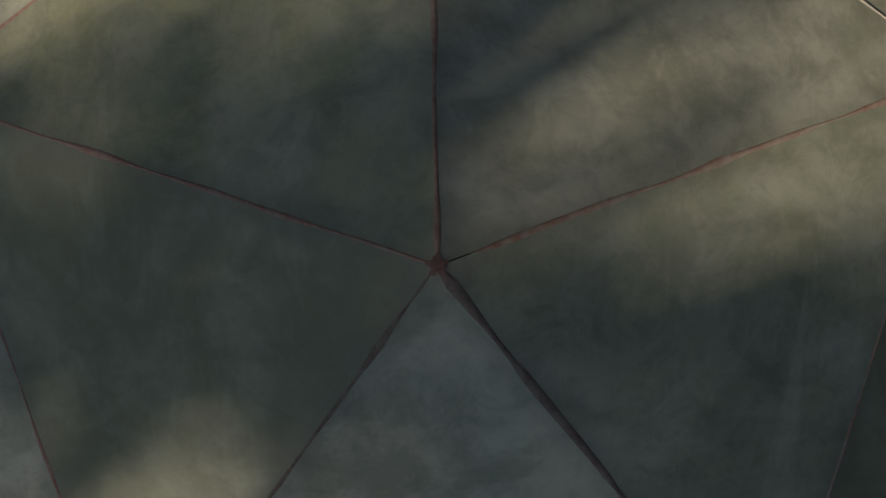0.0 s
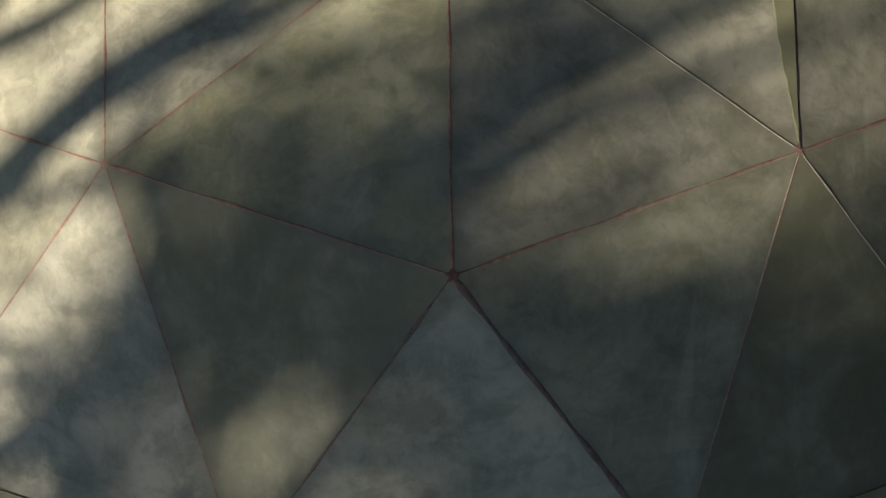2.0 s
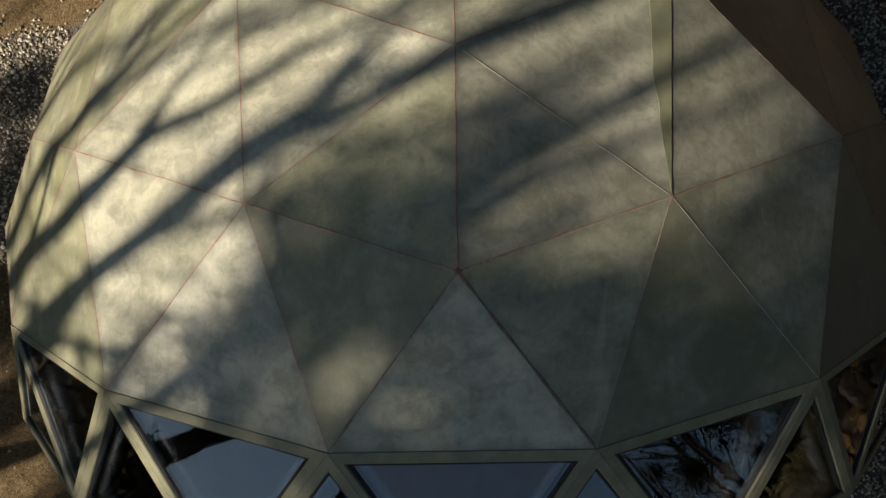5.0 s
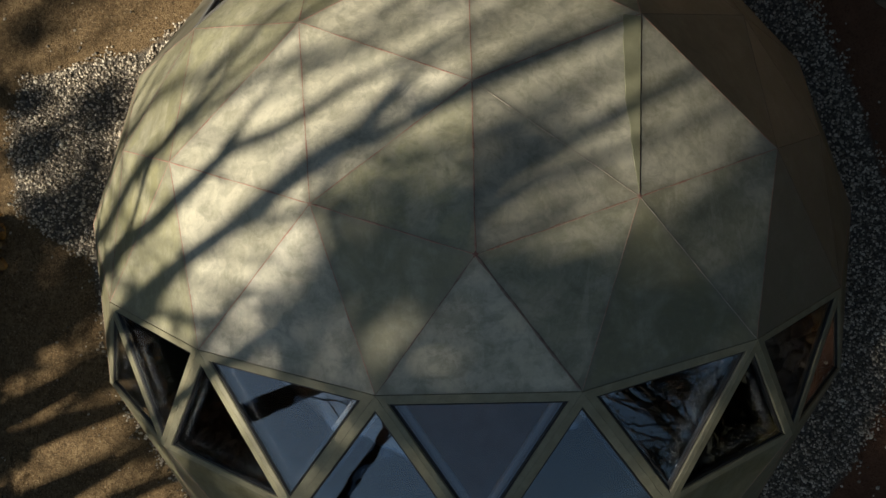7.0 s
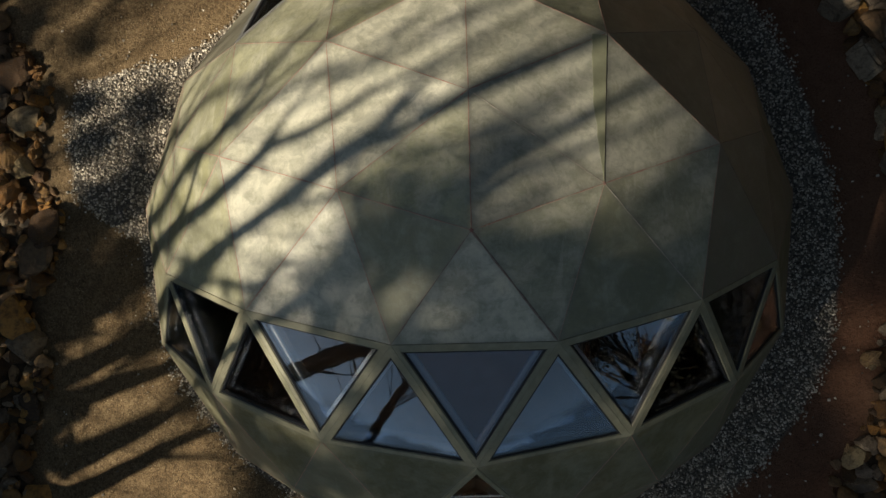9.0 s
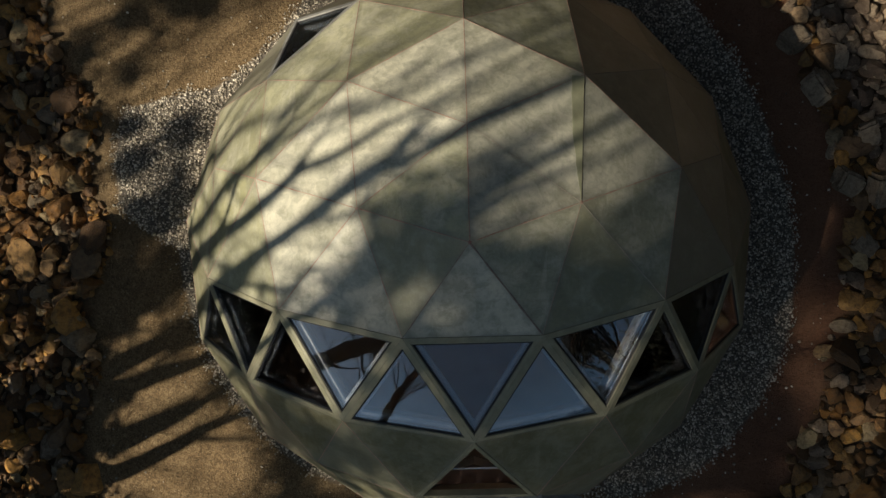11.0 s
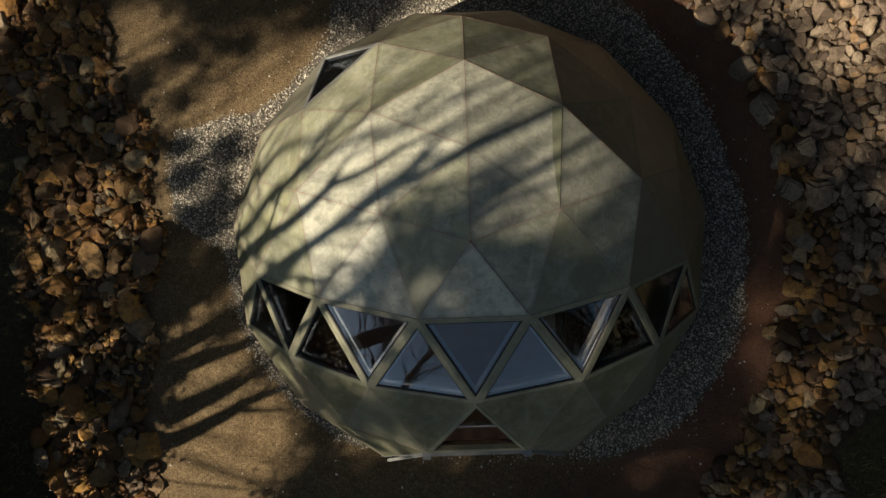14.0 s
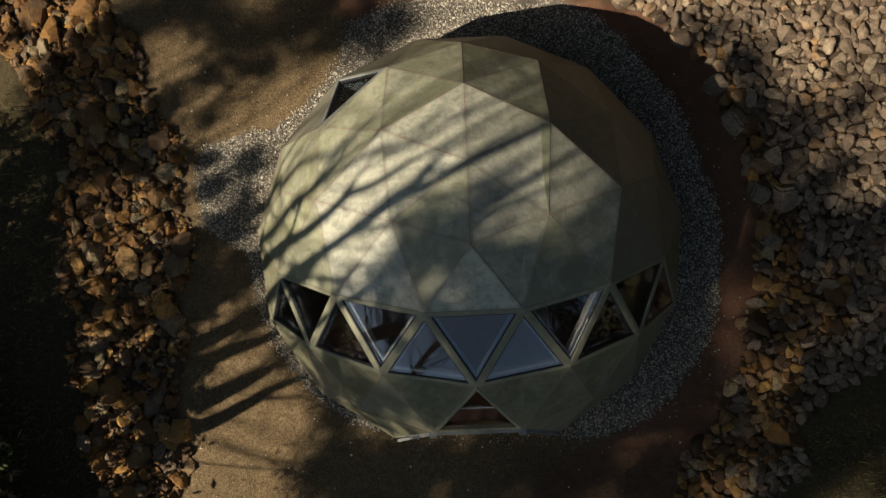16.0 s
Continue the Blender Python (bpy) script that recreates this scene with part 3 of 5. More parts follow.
def build_seam(a, b, material, width, height_, seed, start=0.0, stop=1.0):
    """A hand-laid bead of sealant along the joint between two panels."""
    r = random.Random(seed)
    p, q = CORNERS[a], CORNERS[b]
    out = ((p + q) / 2 - Vector((0, 0, DOME_Z))).normalized()
    side = (q - p).cross(out).normalized()
    N = 26
    verts, faces = [], []
    for i in range(N + 1):
        f = start + (stop - start) * i / N
        c = p.lerp(q, f) + side * 0.0025 * noise.noise(Vector((f * 6, seed, 0))) + out * -0.0014
        w = width * (0.75 + 0.8 * noise.noise(Vector((f * 9, seed, 3))) + r.uniform(-0.1, 0.1)) * (0.35 if i in (0, N) else 1)
        h = height_ * (1 + 0.4 * noise.noise(Vector((f * 14, seed, 7))))
        for s, k in ((-1, 0), (-0.6, 0.75), (0, 1), (0.6, 0.75), (1, 0)):
            verts.append(c + side * s * w / 2 + out * k * h)
        if i:
            o = (i - 1) * 5
            faces += [(o + k, o + k + 1, o + k + 6, o + k + 5) for k in range(4)]
    return mesh_of("seam", verts, faces, material, True)


def build_blot(k, radius, material, seed):
    """A smear of sealant over a corner where the joints meet, with short uneven arms along them."""
    at = CORNERS[k]
    out = (at - Vector((0, 0, DOME_Z))).normalized()
    ways = []
    for t in TRIS:
        for q in t:
            if k in t and q != k:
                d = CORNERS[q] - at
                ways.append((d - out * d.dot(out)).normalized())
    x = out.orthogonal().normalized()
    y = out.cross(x)
    drop = max(-(CORNERS[q] - at).normalized().dot(out) for t in TRIS if k in t for q in t if q != k)
    verts, N = [at + out * 0.003], 40
    for i in range(N):
        a = 2 * math.pi * i / N
        d = x * math.cos(a) + y * math.sin(a)
        arm = max(w.dot(d) for w in ways)
        r = radius * (0.55 + 0.6 * max(0.0, arm - 0.8) / 0.2 + 0.5 * noise.noise(d * 3 + Vector((seed, 0, 0))))
        verts.append(at + d * r + out * (0.0022 - drop * r))
    return mesh_of("blot", verts, [(0, 1 + i, 1 + (i + 1) % N) for i in range(N)], material, True)


def build_flap():
    """The green strip of covering that laps over one joint, narrowing to its lower end."""
    p, q = CORNERS[RT], CORNERS[UR]
    n = (CORNERS[UR] - CORNERS[RT]).cross(CORNERS[UP] - CORNERS[RT]).normalized()
    if n.z < 0:
        n = -n
    side = n.cross(q - p).normalized()
    if side.dot(CORNERS[UP] - p) < 0:
        side = -side
    verts, faces = [], []
    N = 48
    for i in range(N + 1):
        f = 0.02 + 0.96 * i / N
        w = float(np.interp(f, (0, 0.25, 0.55, 1), (0.004, 0.055, 0.10, 0.125))) + 0.012 * noise.noise(Vector((f * 7, 0, 2))) + 0.006 * noise.noise(Vector((f * 22, 0, 5)))
        o = p.lerp(q, f) + n * 0.002
        verts += [o + side * 0.004, o + side * 0.004 + n * 0.0025, o + side * (w - 0.004) + n * 0.0025, o + side * w]
        if i:
            k = (i - 1) * 4
            faces += [(k + j, k + j + 1, k + j + 5, k + j + 4) for j in range(3)]
    part("flap", mesh_of("flap", verts, faces, FLAP, False), FLAP, dome, "moss-green lapping strip")


def build_dome():
    opaque = []
    back = set()
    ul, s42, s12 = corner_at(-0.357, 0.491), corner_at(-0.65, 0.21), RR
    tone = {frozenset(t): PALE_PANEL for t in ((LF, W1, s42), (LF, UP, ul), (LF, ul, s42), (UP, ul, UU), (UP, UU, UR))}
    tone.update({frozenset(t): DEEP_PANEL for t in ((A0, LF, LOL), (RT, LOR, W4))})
    # Light is put into tones: (A0, UP, RT) lifted, (LF, W1, LOL) dimmed.
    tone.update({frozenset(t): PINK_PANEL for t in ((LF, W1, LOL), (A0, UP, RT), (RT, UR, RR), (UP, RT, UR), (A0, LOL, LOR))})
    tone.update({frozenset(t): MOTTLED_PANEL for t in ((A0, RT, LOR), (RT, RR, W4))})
    build_flap()
    for k, r, m in ((A0, 0.017, BROWN_SEAM), (LF, 0.014, RUST), (RT, 0.016, RUST), (UP, 0.012, CREAM)):
        part("blot", build_blot(k, r, m, k), m, dome, "smear of red-brown sealant" if m != CREAM else "smear of cream sealant")
    for k, t in enumerate(TRIS):
        key = frozenset(t)
        if key in GLAZED:
            build_window(t, LIMED if key in PALE_FRAMED else FRAME)
            if key in GLAZED[-2:]:
                build_sash(t)
        elif key == DOORWAY:
            build_doorway()
        else:
            opaque.append(key)
            mid = sum((UNIT[q] for q in t), Vector()) / 3
            # Back facets take the colour that holds their shade.
            mat = tone.get(key, SHADED_BACK_PANEL if mid.z < 0.36 and mid.y > 0.45 else BASE_PANEL if mid.z < 0.34 or (mid.y < -0.42 and mid.z < 0.74) else SHADED_BACK_PANEL if 0.85 * mid.x + 0.53 * mid.y > 0.56 else SIDE_PANEL if mid.x < -0.56 else PANEL)
            back.update(e for e in ((t[0], t[1]), (t[1], t[2]), (t[2], t[0])) if mat == SHADED_BACK_PANEL)
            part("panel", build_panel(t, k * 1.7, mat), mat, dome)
    edges = {}
    for key in opaque:
        ks = sorted(key)
        for e in ((ks[0], ks[1]), (ks[0], ks[2]), (ks[1], ks[2])):
            edges[e] = edges.get(e, 0) + 1
    special = {frozenset((RT, UR)): (DARK_SEAM, 0.012, 0.004), frozenset((UP, RT)): (CREAM, 0.006, 0.005), frozenset((A0, LOR)): (DULL_SEAM, 0.020, 0.0022),
               frozenset((A0, LOL)): (DULL_SEAM, 0.011, 0.0025), frozenset((RT, W4)): (CREAM, 0.008, 0.004), frozenset((RT, LOR)): (ORANGE_SEAM, 0.010, 0.004),
               frozenset((A0, RT)): (ORANGE_SEAM, 0.014, 0.004)}
    for k, (e, count) in enumerate(sorted(edges.items())):
        if count < 2:
            if UNIT[e[0]].z + UNIT[e[1]].z > 0.5:
                part("seam", build_seam(*e, FRAME, 0.012, 0.0018, k), FRAME, dome)
            continue
        # Seams inside that shade are darkened and thinned too.
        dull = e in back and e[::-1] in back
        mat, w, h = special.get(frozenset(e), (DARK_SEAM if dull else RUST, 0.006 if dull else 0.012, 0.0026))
        part("seam", build_seam(*e, mat, w, h, k, 0.06 if frozenset(e) == frozenset((A0, RT)) else 0.0), mat, dome)


build_dome()


def build_strut(a, b):
    """An inner timber behind the joint between two panels."""
    p, q = CORNERS[a], CORNERS[b]
    along_ = (q - p).normalized()
    n = (UNIT[a] + UNIT[b]).normalized()
    side = along_.cross(n).normalized() * 0.024
    ends = (p + along_ * 0.06, q - along_ * 0.06)
    vs = [e + n * d + side * k for e in ends for k, d in ((-1, -0.12), (1, -0.12), (1, -0.21), (-1, -0.21))]
    return mesh_of("strut", vs, [(3, 2, 1, 0), (4, 5, 6, 7), (0, 1, 5, 4), (1, 2, 6, 5), (2, 3, 7, 6), (3, 0, 4, 7)], STRUT)


for pair in sorted({tuple(sorted((t[k], t[(k + 1) % 3]))) for t in TRIS for k in range(3)}):
    if min(CORNERS[pair[0]].z, CORNERS[pair[1]].z) > 0.2 and set(pair) != {D1, D2}:
        part("strut", build_strut(*pair), STRUT, dome)


# ---- gravel ----
def gravel_edge(x, y):
    return np.interp(np.degrees(np.arctan2(y, x)), [r[0] for r in GRAVEL_EDGE], [r[1] for r in GRAVEL_EDGE])


def pebble_mesh(name, xs, ys, zs, sizes, rng, material):
    """Many small crushed stones in one mesh, each an uneven icosahedron."""
    g = (1 + 5 ** 0.5) / 2
    ico = np.array([(-1, g, 0), (1, g, 0), (-1, -g, 0), (1, -g, 0), (0, -1, g), (0, 1, g), (0, -1, -g), (0, 1, -g), (g, 0, -1), (g, 0, 1), (-g, 0, -1), (-g, 0, 1)]) / 1.9
    tri = np.array([(0, 11, 5), (0, 5, 1), (0, 1, 7), (0, 7, 10), (0, 10, 11), (1, 5, 9), (5, 11, 4), (11, 10, 2), (10, 7, 6), (7, 1, 8),
                    (3, 9, 4), (3, 4, 2), (3, 2, 6), (3, 6, 8), (3, 8, 9), (4, 9, 5), (2, 4, 11), (6, 2, 10), (8, 6, 7), (9, 8, 1)])
    n = len(xs)
    v = ico[None] * rng.uniform(0.7, 1.25, (n, 12, 1))
    v = v * rng.uniform(0.65, 1.2, (n, 1, 3)) * sizes[:, None, None]
    q = rng.normal(size=(n, 4))
    q /= np.linalg.norm(q, axis=1, keepdims=True)
    w, a, b, c = q.T
    rot = np.stack([1 - 2 * (b * b + c * c), 2 * (a * b - c * w), 2 * (a * c + b * w), 2 * (a * b + c * w), 1 - 2 * (a * a + c * c), 2 * (b * c - a * w),
                    2 * (a * c - b * w), 2 * (b * c + a * w), 1 - 2 * (a * a + b * b)], 1).reshape(n, 3, 3)
    v = np.einsum("nij,nkj->nki", rot, v) + np.stack([xs, ys, zs], 1)[:, None]
    f = (tri[None] + (np.arange(n) * 12)[:, None, None]).reshape(-1, 3)
    me = bpy.data.meshes.new(name)
    me.from_pydata(v.reshape(-1, 3).tolist(), [], f.tolist())
    me.materials.append(material)
    return me


def build_gravel():
    rng = np.random.RandomState(5)
    x, y = rng.uniform(-4.9, 4.5, 360000), rng.uniform(-4.4, 4.6, 360000)
    r, edge = np.hypot(x, y), gravel_edge(x, y)
    edge = edge + 0.07 * wave(x, y, 7, 11) + 0.05 * wave(x, y, 19, 12)
    chance = 0.52 * smooth(edge + 0.05, edge - 0.10, r) + 0.005 * smooth(edge + 0.5, edge, r)
    chance = np.where((y < -2.7) & (np.abs(x + 0.1) < 1.4), chance * 0.10, chance)
    keep = (r > 2.82) & (rng.uniform(size=x.shape) < chance)
    x, y = x[keep], y[keep]
    size = rng.uniform(0.0075, 0.0158, len(x)) * np.where(rng.uniform(size=len(x)) < 0.06, 1.35, 1)
    z = height(x, y) + size * rng.uniform(0.1, 0.9, len(x))
    tagged(new("gravel", pebble_mesh("gravel", x, y, z, size, rng, GRAVEL)), "crushed grey gravel round the foot of the dome", "gravel", kind="stuff")
    x, y = rng.uniform(-6.2, 5.0, 700), rng.uniform(-4.6, 4.8, 700)
    keep = (np.hypot(x, y) > 3.3) & (x > along(LEFT_IN, y) - 0.1) & (x < along(RIGHT_IN, y) + 0.1)
    x, y = x[keep], y[keep]
    size = rng.uniform(0.006, 0.020, len(x))
    tagged(new("grit", pebble_mesh("grit", x, y, height(x, y) + size * 0.3, size, rng, GRAVEL)), "loose grit scattered over the earth", "grit", kind="stuff")


build_gravel()


# ---- stones ----
def stone_mesh(seed, rounded, detail=3):
    """A stone: a ball cut by random flats and roughened."""
    rng = random.Random(seed)
    bm = bmesh.new()
    bmesh.ops.create_icosphere(bm, subdivisions=detail + 1, radius=1)
    flats = []
    for _ in range(12 if rounded else 9):
        d = Vector((rng.gauss(0, 1), rng.gauss(0, 1), rng.gauss(0, 1))).normalized()
        flats.append((d, rng.uniform(0.42, 0.70) if rounded else rng.uniform(0.34, 0.66)))
    stretch = Vector((rng.uniform(0.95, 1.3), rng.uniform(0.75, 1.0), rng.uniform(0.6, 0.85) if rounded else rng.uniform(0.45, 0.8)))
    for v in bm.verts:
        d = v.co.normalized()
        r = 1.0
        for n, k in flats:
            c = n.dot(d)
            if c > 0.05:
                r = min(r, k / c)
        r += (0.035 if rounded else 0.03) * noise.noise(d * 2.2 + Vector((seed, 0, 0))) + 0.022 * noise.noise(d * 6 + Vector((0, seed, 0)))
        v.co = Vector((d.x * stretch.x, d.y * stretch.y, d.z * stretch.z)) * r
    me = bpy.data.meshes.new("stone")
    bm.to_mesh(me)
    bm.free()
    if rounded:
        me.shade_smooth()
        me.set_sharp_from_angle(angle=radians(24))
    me.materials.append(GREY_STONE if rounded else OCHRE_STONE)
    return me


def block_mesh(seed):
    """A squarish quarried block with blunt, uneven edges."""
    rng = random.Random(seed)
    bm = bmesh.new()
    bmesh.ops.create_cube(bm, size=1.25)
    bmesh.ops.bevel(bm, geom=bm.edges[:], offset=0.16, segments=2, affect="EDGES")
    bmesh.ops.subdivide_edges(bm, edges=bm.edges[:], cuts=2, use_grid_fill=True)
    lean = rng.uniform(-0.25, 0.25)
    for v in bm.verts:
        v.co += v.co.normalized() * (0.16 * noise.noise(v.co * 1.3 + Vector((seed, 0, 0))) + 0.05 * noise.noise(v.co * 4))
        v.co = Vector((v.co.x * rng.uniform(1.0, 1.02) + lean * v.co.y, v.co.y * 0.85, v.co.z * 0.7))
    me = bpy.data.meshes.new("block")
    bm.to_mesh(me)
    bm.free()
    me.materials.append(PALE_STONE)
    return me


def pack(inside, box, sizes, rng, tight, placed=None):
    """Throws discs of falling size into a region so that they hardly overlap."""
    placed = [] if placed is None else placed
    cells = {}

    def near(x, y):
        cx, cy = int(x // 0.4), int(y // 0.4)
        return [p for i in (-1, 0, 1) for j in (-1, 0, 1) for p in cells.get((cx + i, cy + j), ())]

    for p in placed:
        cells.setdefault((int(p[0] // 0.4), int(p[1] // 0.4)), []).append(p)
    for r, tries in sizes:
        for _ in range(tries):
            x, y = rng.uniform(box[0], box[1]), rng.uniform(box[2], box[3])
            if not inside(x, y, r):
                continue
            s = r * rng.uniform(0.85, 1.15)
            if all((x - p[0]) ** 2 + (y - p[1]) ** 2 > (tight * (s + p[2])) ** 2 for p in near(x, y)):
                p = (x, y, s)
                placed.append(p)
                cells.setdefault((int(x // 0.4), int(y // 0.4)), []).append(p)
    return placed


def joined_stones(name, shapes, rows, label):
    """Stones past counting, in one mesh."""
    vs, fs, o = [], [], 0
    for me, m in rows:
        n = len(me.vertices)
        co = np.empty(n * 3)
        me.vertices.foreach_get("co", co)
        co = co.reshape(-1, 3) @ np.array(m.to_3x3()).T + np.array(m.translation)
        vs += co.tolist()
        fs += [tuple(i + o for i in p.vertices) for p in me.polygons]
        o += n
    out = bpy.data.meshes.new(name)
    out.from_pydata(vs, [], fs)
    if shapes[0].polygons[0].use_smooth:
        out.shade_smooth()
        out.set_sharp_from_angle(angle=radians(24))
    out.materials.append(shapes[0].materials[0])
    tagged(new(name, out), label, "stones", kind="stuff")


def lay_stones(name, rows, shapes, small, rng, label, group, keep, rest_name, rest_label):
    """Beds each stone in the ground, the larger ones as things of their own."""
    rows = sorted(rows, key=lambda p: -p[2])
    rest = []
    for k, (x, y, s, up) in enumerate(rows):
        me = rng.choice(shapes if k < keep else small)
        z = float(height(np.float64(x), np.float64(y))) + s * (0.22 + up)
        m = Matrix.LocRotScale((x, y, z), Euler((rng.gauss(0, 0.35), rng.gauss(0, 0.35), rng.uniform(0, 6.28))), (s * (1.46 if me.polygons[0].use_smooth else 1.45),) * 3)
        if k < keep:
            ob = new(name, me)
            ob.matrix_world = m
            size = "large" if s > 0.15 else "middling" if s > 0.105 else "small"
            tagged(ob, label.replace("@", size), name, group)
        else:
            rest.append((me, m))
    if rest:
        joined_stones(rest_name, small, rest, rest_label)


def in_left(x, y, r):
    return along(LEFT_OUT, y) + r * 0.3 + 0.12 * math.sin(y * 5) < x < along(LEFT_IN, y) - r * 0.6 + 0.12 * math.sin(y * 4 + 1) and not (math.hypot(x + 4.35, (y + 3.75)) < 0.32)


def in_right(x, y, r):
    return x > along(RIGHT_IN, y) + r * 0.7 + 0.08 * math.sin(y * 6) and x < along(TURF_R, y) + 0.25 * math.sin(y * 3.0)


def build_stones():
    rng = random.Random(21)
    angular = [stone_mesh(100 + k, False, 2) for k in range(20)]
    pale = [block_mesh(500 + k) for k in range(7)]
    rounded = [stone_mesh(200 + k, True, 2) for k in range(20)]
    angular_small = [stone_mesh(300 + k, False, 1) for k in range(20)]
    rounded_small = [stone_mesh(400 + k, True, 2) for k in range(20)]
    low = pack(in_left, (-8.2, -3.6, -4.6, 4.8), [(0.22, 14), (0.18, 70), (0.14, 700), (0.11, 2000), (0.078, 4500), (0.052, 9000), (0.035, 9000)], rng, 0.74)
    top = pack(in_left, (-7.9, -3.8, -4.6, 4.8), [(0.16, 30), (0.12, 110), (0.085, 500), (0.06, 900)], rng, 1.05)
    chips = pack(in_left, (-7.9, -3.8, -4.6, 4.8), [(0.045, 700), (0.03, 1400)], rng, 1.15)
    rows = [(*p, 0.0) for p in low] + [(*p, 0.55) for p in top] + [(*p, 2.2) for p in chips]
    lay_stones("rock", rows, angular, angular_small, rng, "@ angular ochre stone in the long rock pile", "stones of the rock pile", 300, "rubble", "small angular ochre rubble between the larger stones")
    blocks = [(3.83, 2.27, 0.17), (4.08, 1.70, 0.19), (4.38, 0.61, 0.18), (4.77, 0.53, 0.20), (4.53, -0.10, 0.15), (4.62, 1.15, 0.15), (4.3, 2.05, 0.15)]
    edge = list(blocks)
    for k in range(20):
        y = -3.9 + k * 0.4 + rng.uniform(-0.14, 0.14)
        edge.append((float(along(RIGHT_IN, y)) + rng.uniform(0.12, 0.34), y, rng.uniform(0.09, 0.19)))
    low = pack(in_right, (2.5, 7.6, -4.6, 5.0), [(0.14, 12), (0.108, 600), (0.092, 8000), (0.074, 14000), (0.054, 14000), (0.036, 9000)], rng, 0.72, edge)
    mixed = [p for p in low if p[1] < 2.9 and p[0] - float(along(RIGHT_IN, p[1])) < (1.3 if p[1] < -0.7 else 0.5) + 0.25 * math.sin(p[0] * 3 + p[1] * 2) and rng.random() < (0.9 if p[1] < -0.7 or p in edge else 0.3) and p not in blocks]
    low = [p for p in low if p not in mixed and p not in blocks]
    lay_stones("block", [(*p, 0.1) for p in blocks], pale, pale, rng, "@ pale angular block at the foot of the bank", "pale blocks of the bank", 300, "", "")
    lay_stones("boulder", [(*p, 0.05) for p in mixed], angular, angular_small, rng, "@ angular brown stone at the foot of the bank", "brown stones of the bank", 200, "brown_rubble", "small angular brown rubble at the foot of the bank")
    lay_stones("cobble", [(*p, 0.05) for p in low], rounded, rounded_small, rng, "@ rounded pinkish-grey cobble bedded on the bank", "cobbles of the bank", 300, "cobble_fill", "small rounded cobbles between the larger ones")


build_stones()


# ---- grass ----
def build_grass():
    rng = np.random.RandomState(9)
    n = 60000
    x, y = rng.uniform(-9, 8.4, n), rng.uniform(-5.2, 5.2, n)
    turf = (x < along(LEFT_OUT, y) + 0.1) | (x > along(TURF_R, y) + 0.05)
    clump = wave(x, y, 3.0, 30) + 0.5 * wave(x, y, 9.0, 31)
    keep = turf & (clump + rng.uniform(-0.5, 0.5, n) > 0.05)
    x, y = x[keep], y[keep]
    n = len(x)
    h = rng.uniform(0.05, 0.17, n)
    a, lean = rng.uniform(0, 6.28, n), rng.uniform(0.2, 1.1, n)
    d = np.stack([np.cos(a), np.sin(a)], 1)
    w = rng.uniform(0.003, 0.006, n)[:, None]
    s = np.stack([-d[:, 1], d[:, 0]], 1) * w
    base = np.stack([x, y], 1)
    z = height(x, y)
    p = np.zeros((n, 5, 3))
    p[:, 0, :2], p[:, 1, :2] = base - s, base + s
    mid = base + d * (h * lean * 0.35)[:, None]
    p[:, 2, :2], p[:, 3, :2] = mid + s * 0.8, mid - s * 0.8
    p[:, 4, :2] = base + d * (h * lean)[:, None]
    p[:, 0, 2] = p[:, 1, 2] = z - 0.01
    p[:, 2, 2] = p[:, 3, 2] = z + h * 0.6
    p[:, 4, 2] = z + h * (1.15 - 0.5 * lean)
    o = np.arange(n) * 5
    faces = np.stack([o, o + 1, o + 2, o + 3], 1).tolist() + np.stack([o + 3, o + 2, o + 4], 1).tolist()
    me = bpy.data.meshes.new("grass")
    me.from_pydata(p.reshape(-1, 3).tolist(), [], faces)
    me.materials.append(GRASS)
    tagged(new("grass", me), "sparse dry grass on the dark turf", "grass", kind="stuff")


build_grass()


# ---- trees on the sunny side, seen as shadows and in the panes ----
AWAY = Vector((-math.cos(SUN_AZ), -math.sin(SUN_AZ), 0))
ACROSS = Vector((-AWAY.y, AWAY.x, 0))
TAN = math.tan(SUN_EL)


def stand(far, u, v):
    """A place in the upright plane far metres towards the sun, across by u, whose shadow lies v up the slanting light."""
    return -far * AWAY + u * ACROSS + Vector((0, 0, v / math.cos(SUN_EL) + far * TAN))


def branch(points, r0, r1, sides=7, power=1.0, steps=5):
    """A limb through points, rounded off between them and tapering from r0 to r1."""
    pts = [Vector(p) for p in points]
    fine = []
    for i in range(len(pts) - 1):
        p0, p1, p2, p3 = pts[max(i - 1, 0)], pts[i], pts[i + 1], pts[min(i + 2, len(pts) - 1)]
        for k in range(steps):
            t = k / steps
            fine.append(0.5 * (2 * p1 + (p2 - p0) * t + (2 * p0 - 5 * p1 + 4 * p2 - p3) * t * t + (3 * p1 - p0 - 3 * p2 + p3) * t ** 3))
    fine.append(pts[-1])
    radii = [r1 + (r0 - r1) * (1 - i / (len(fine) - 1)) ** power for i in range(len(fine))]
    return fine, radii, tube(fine, radii, sides)


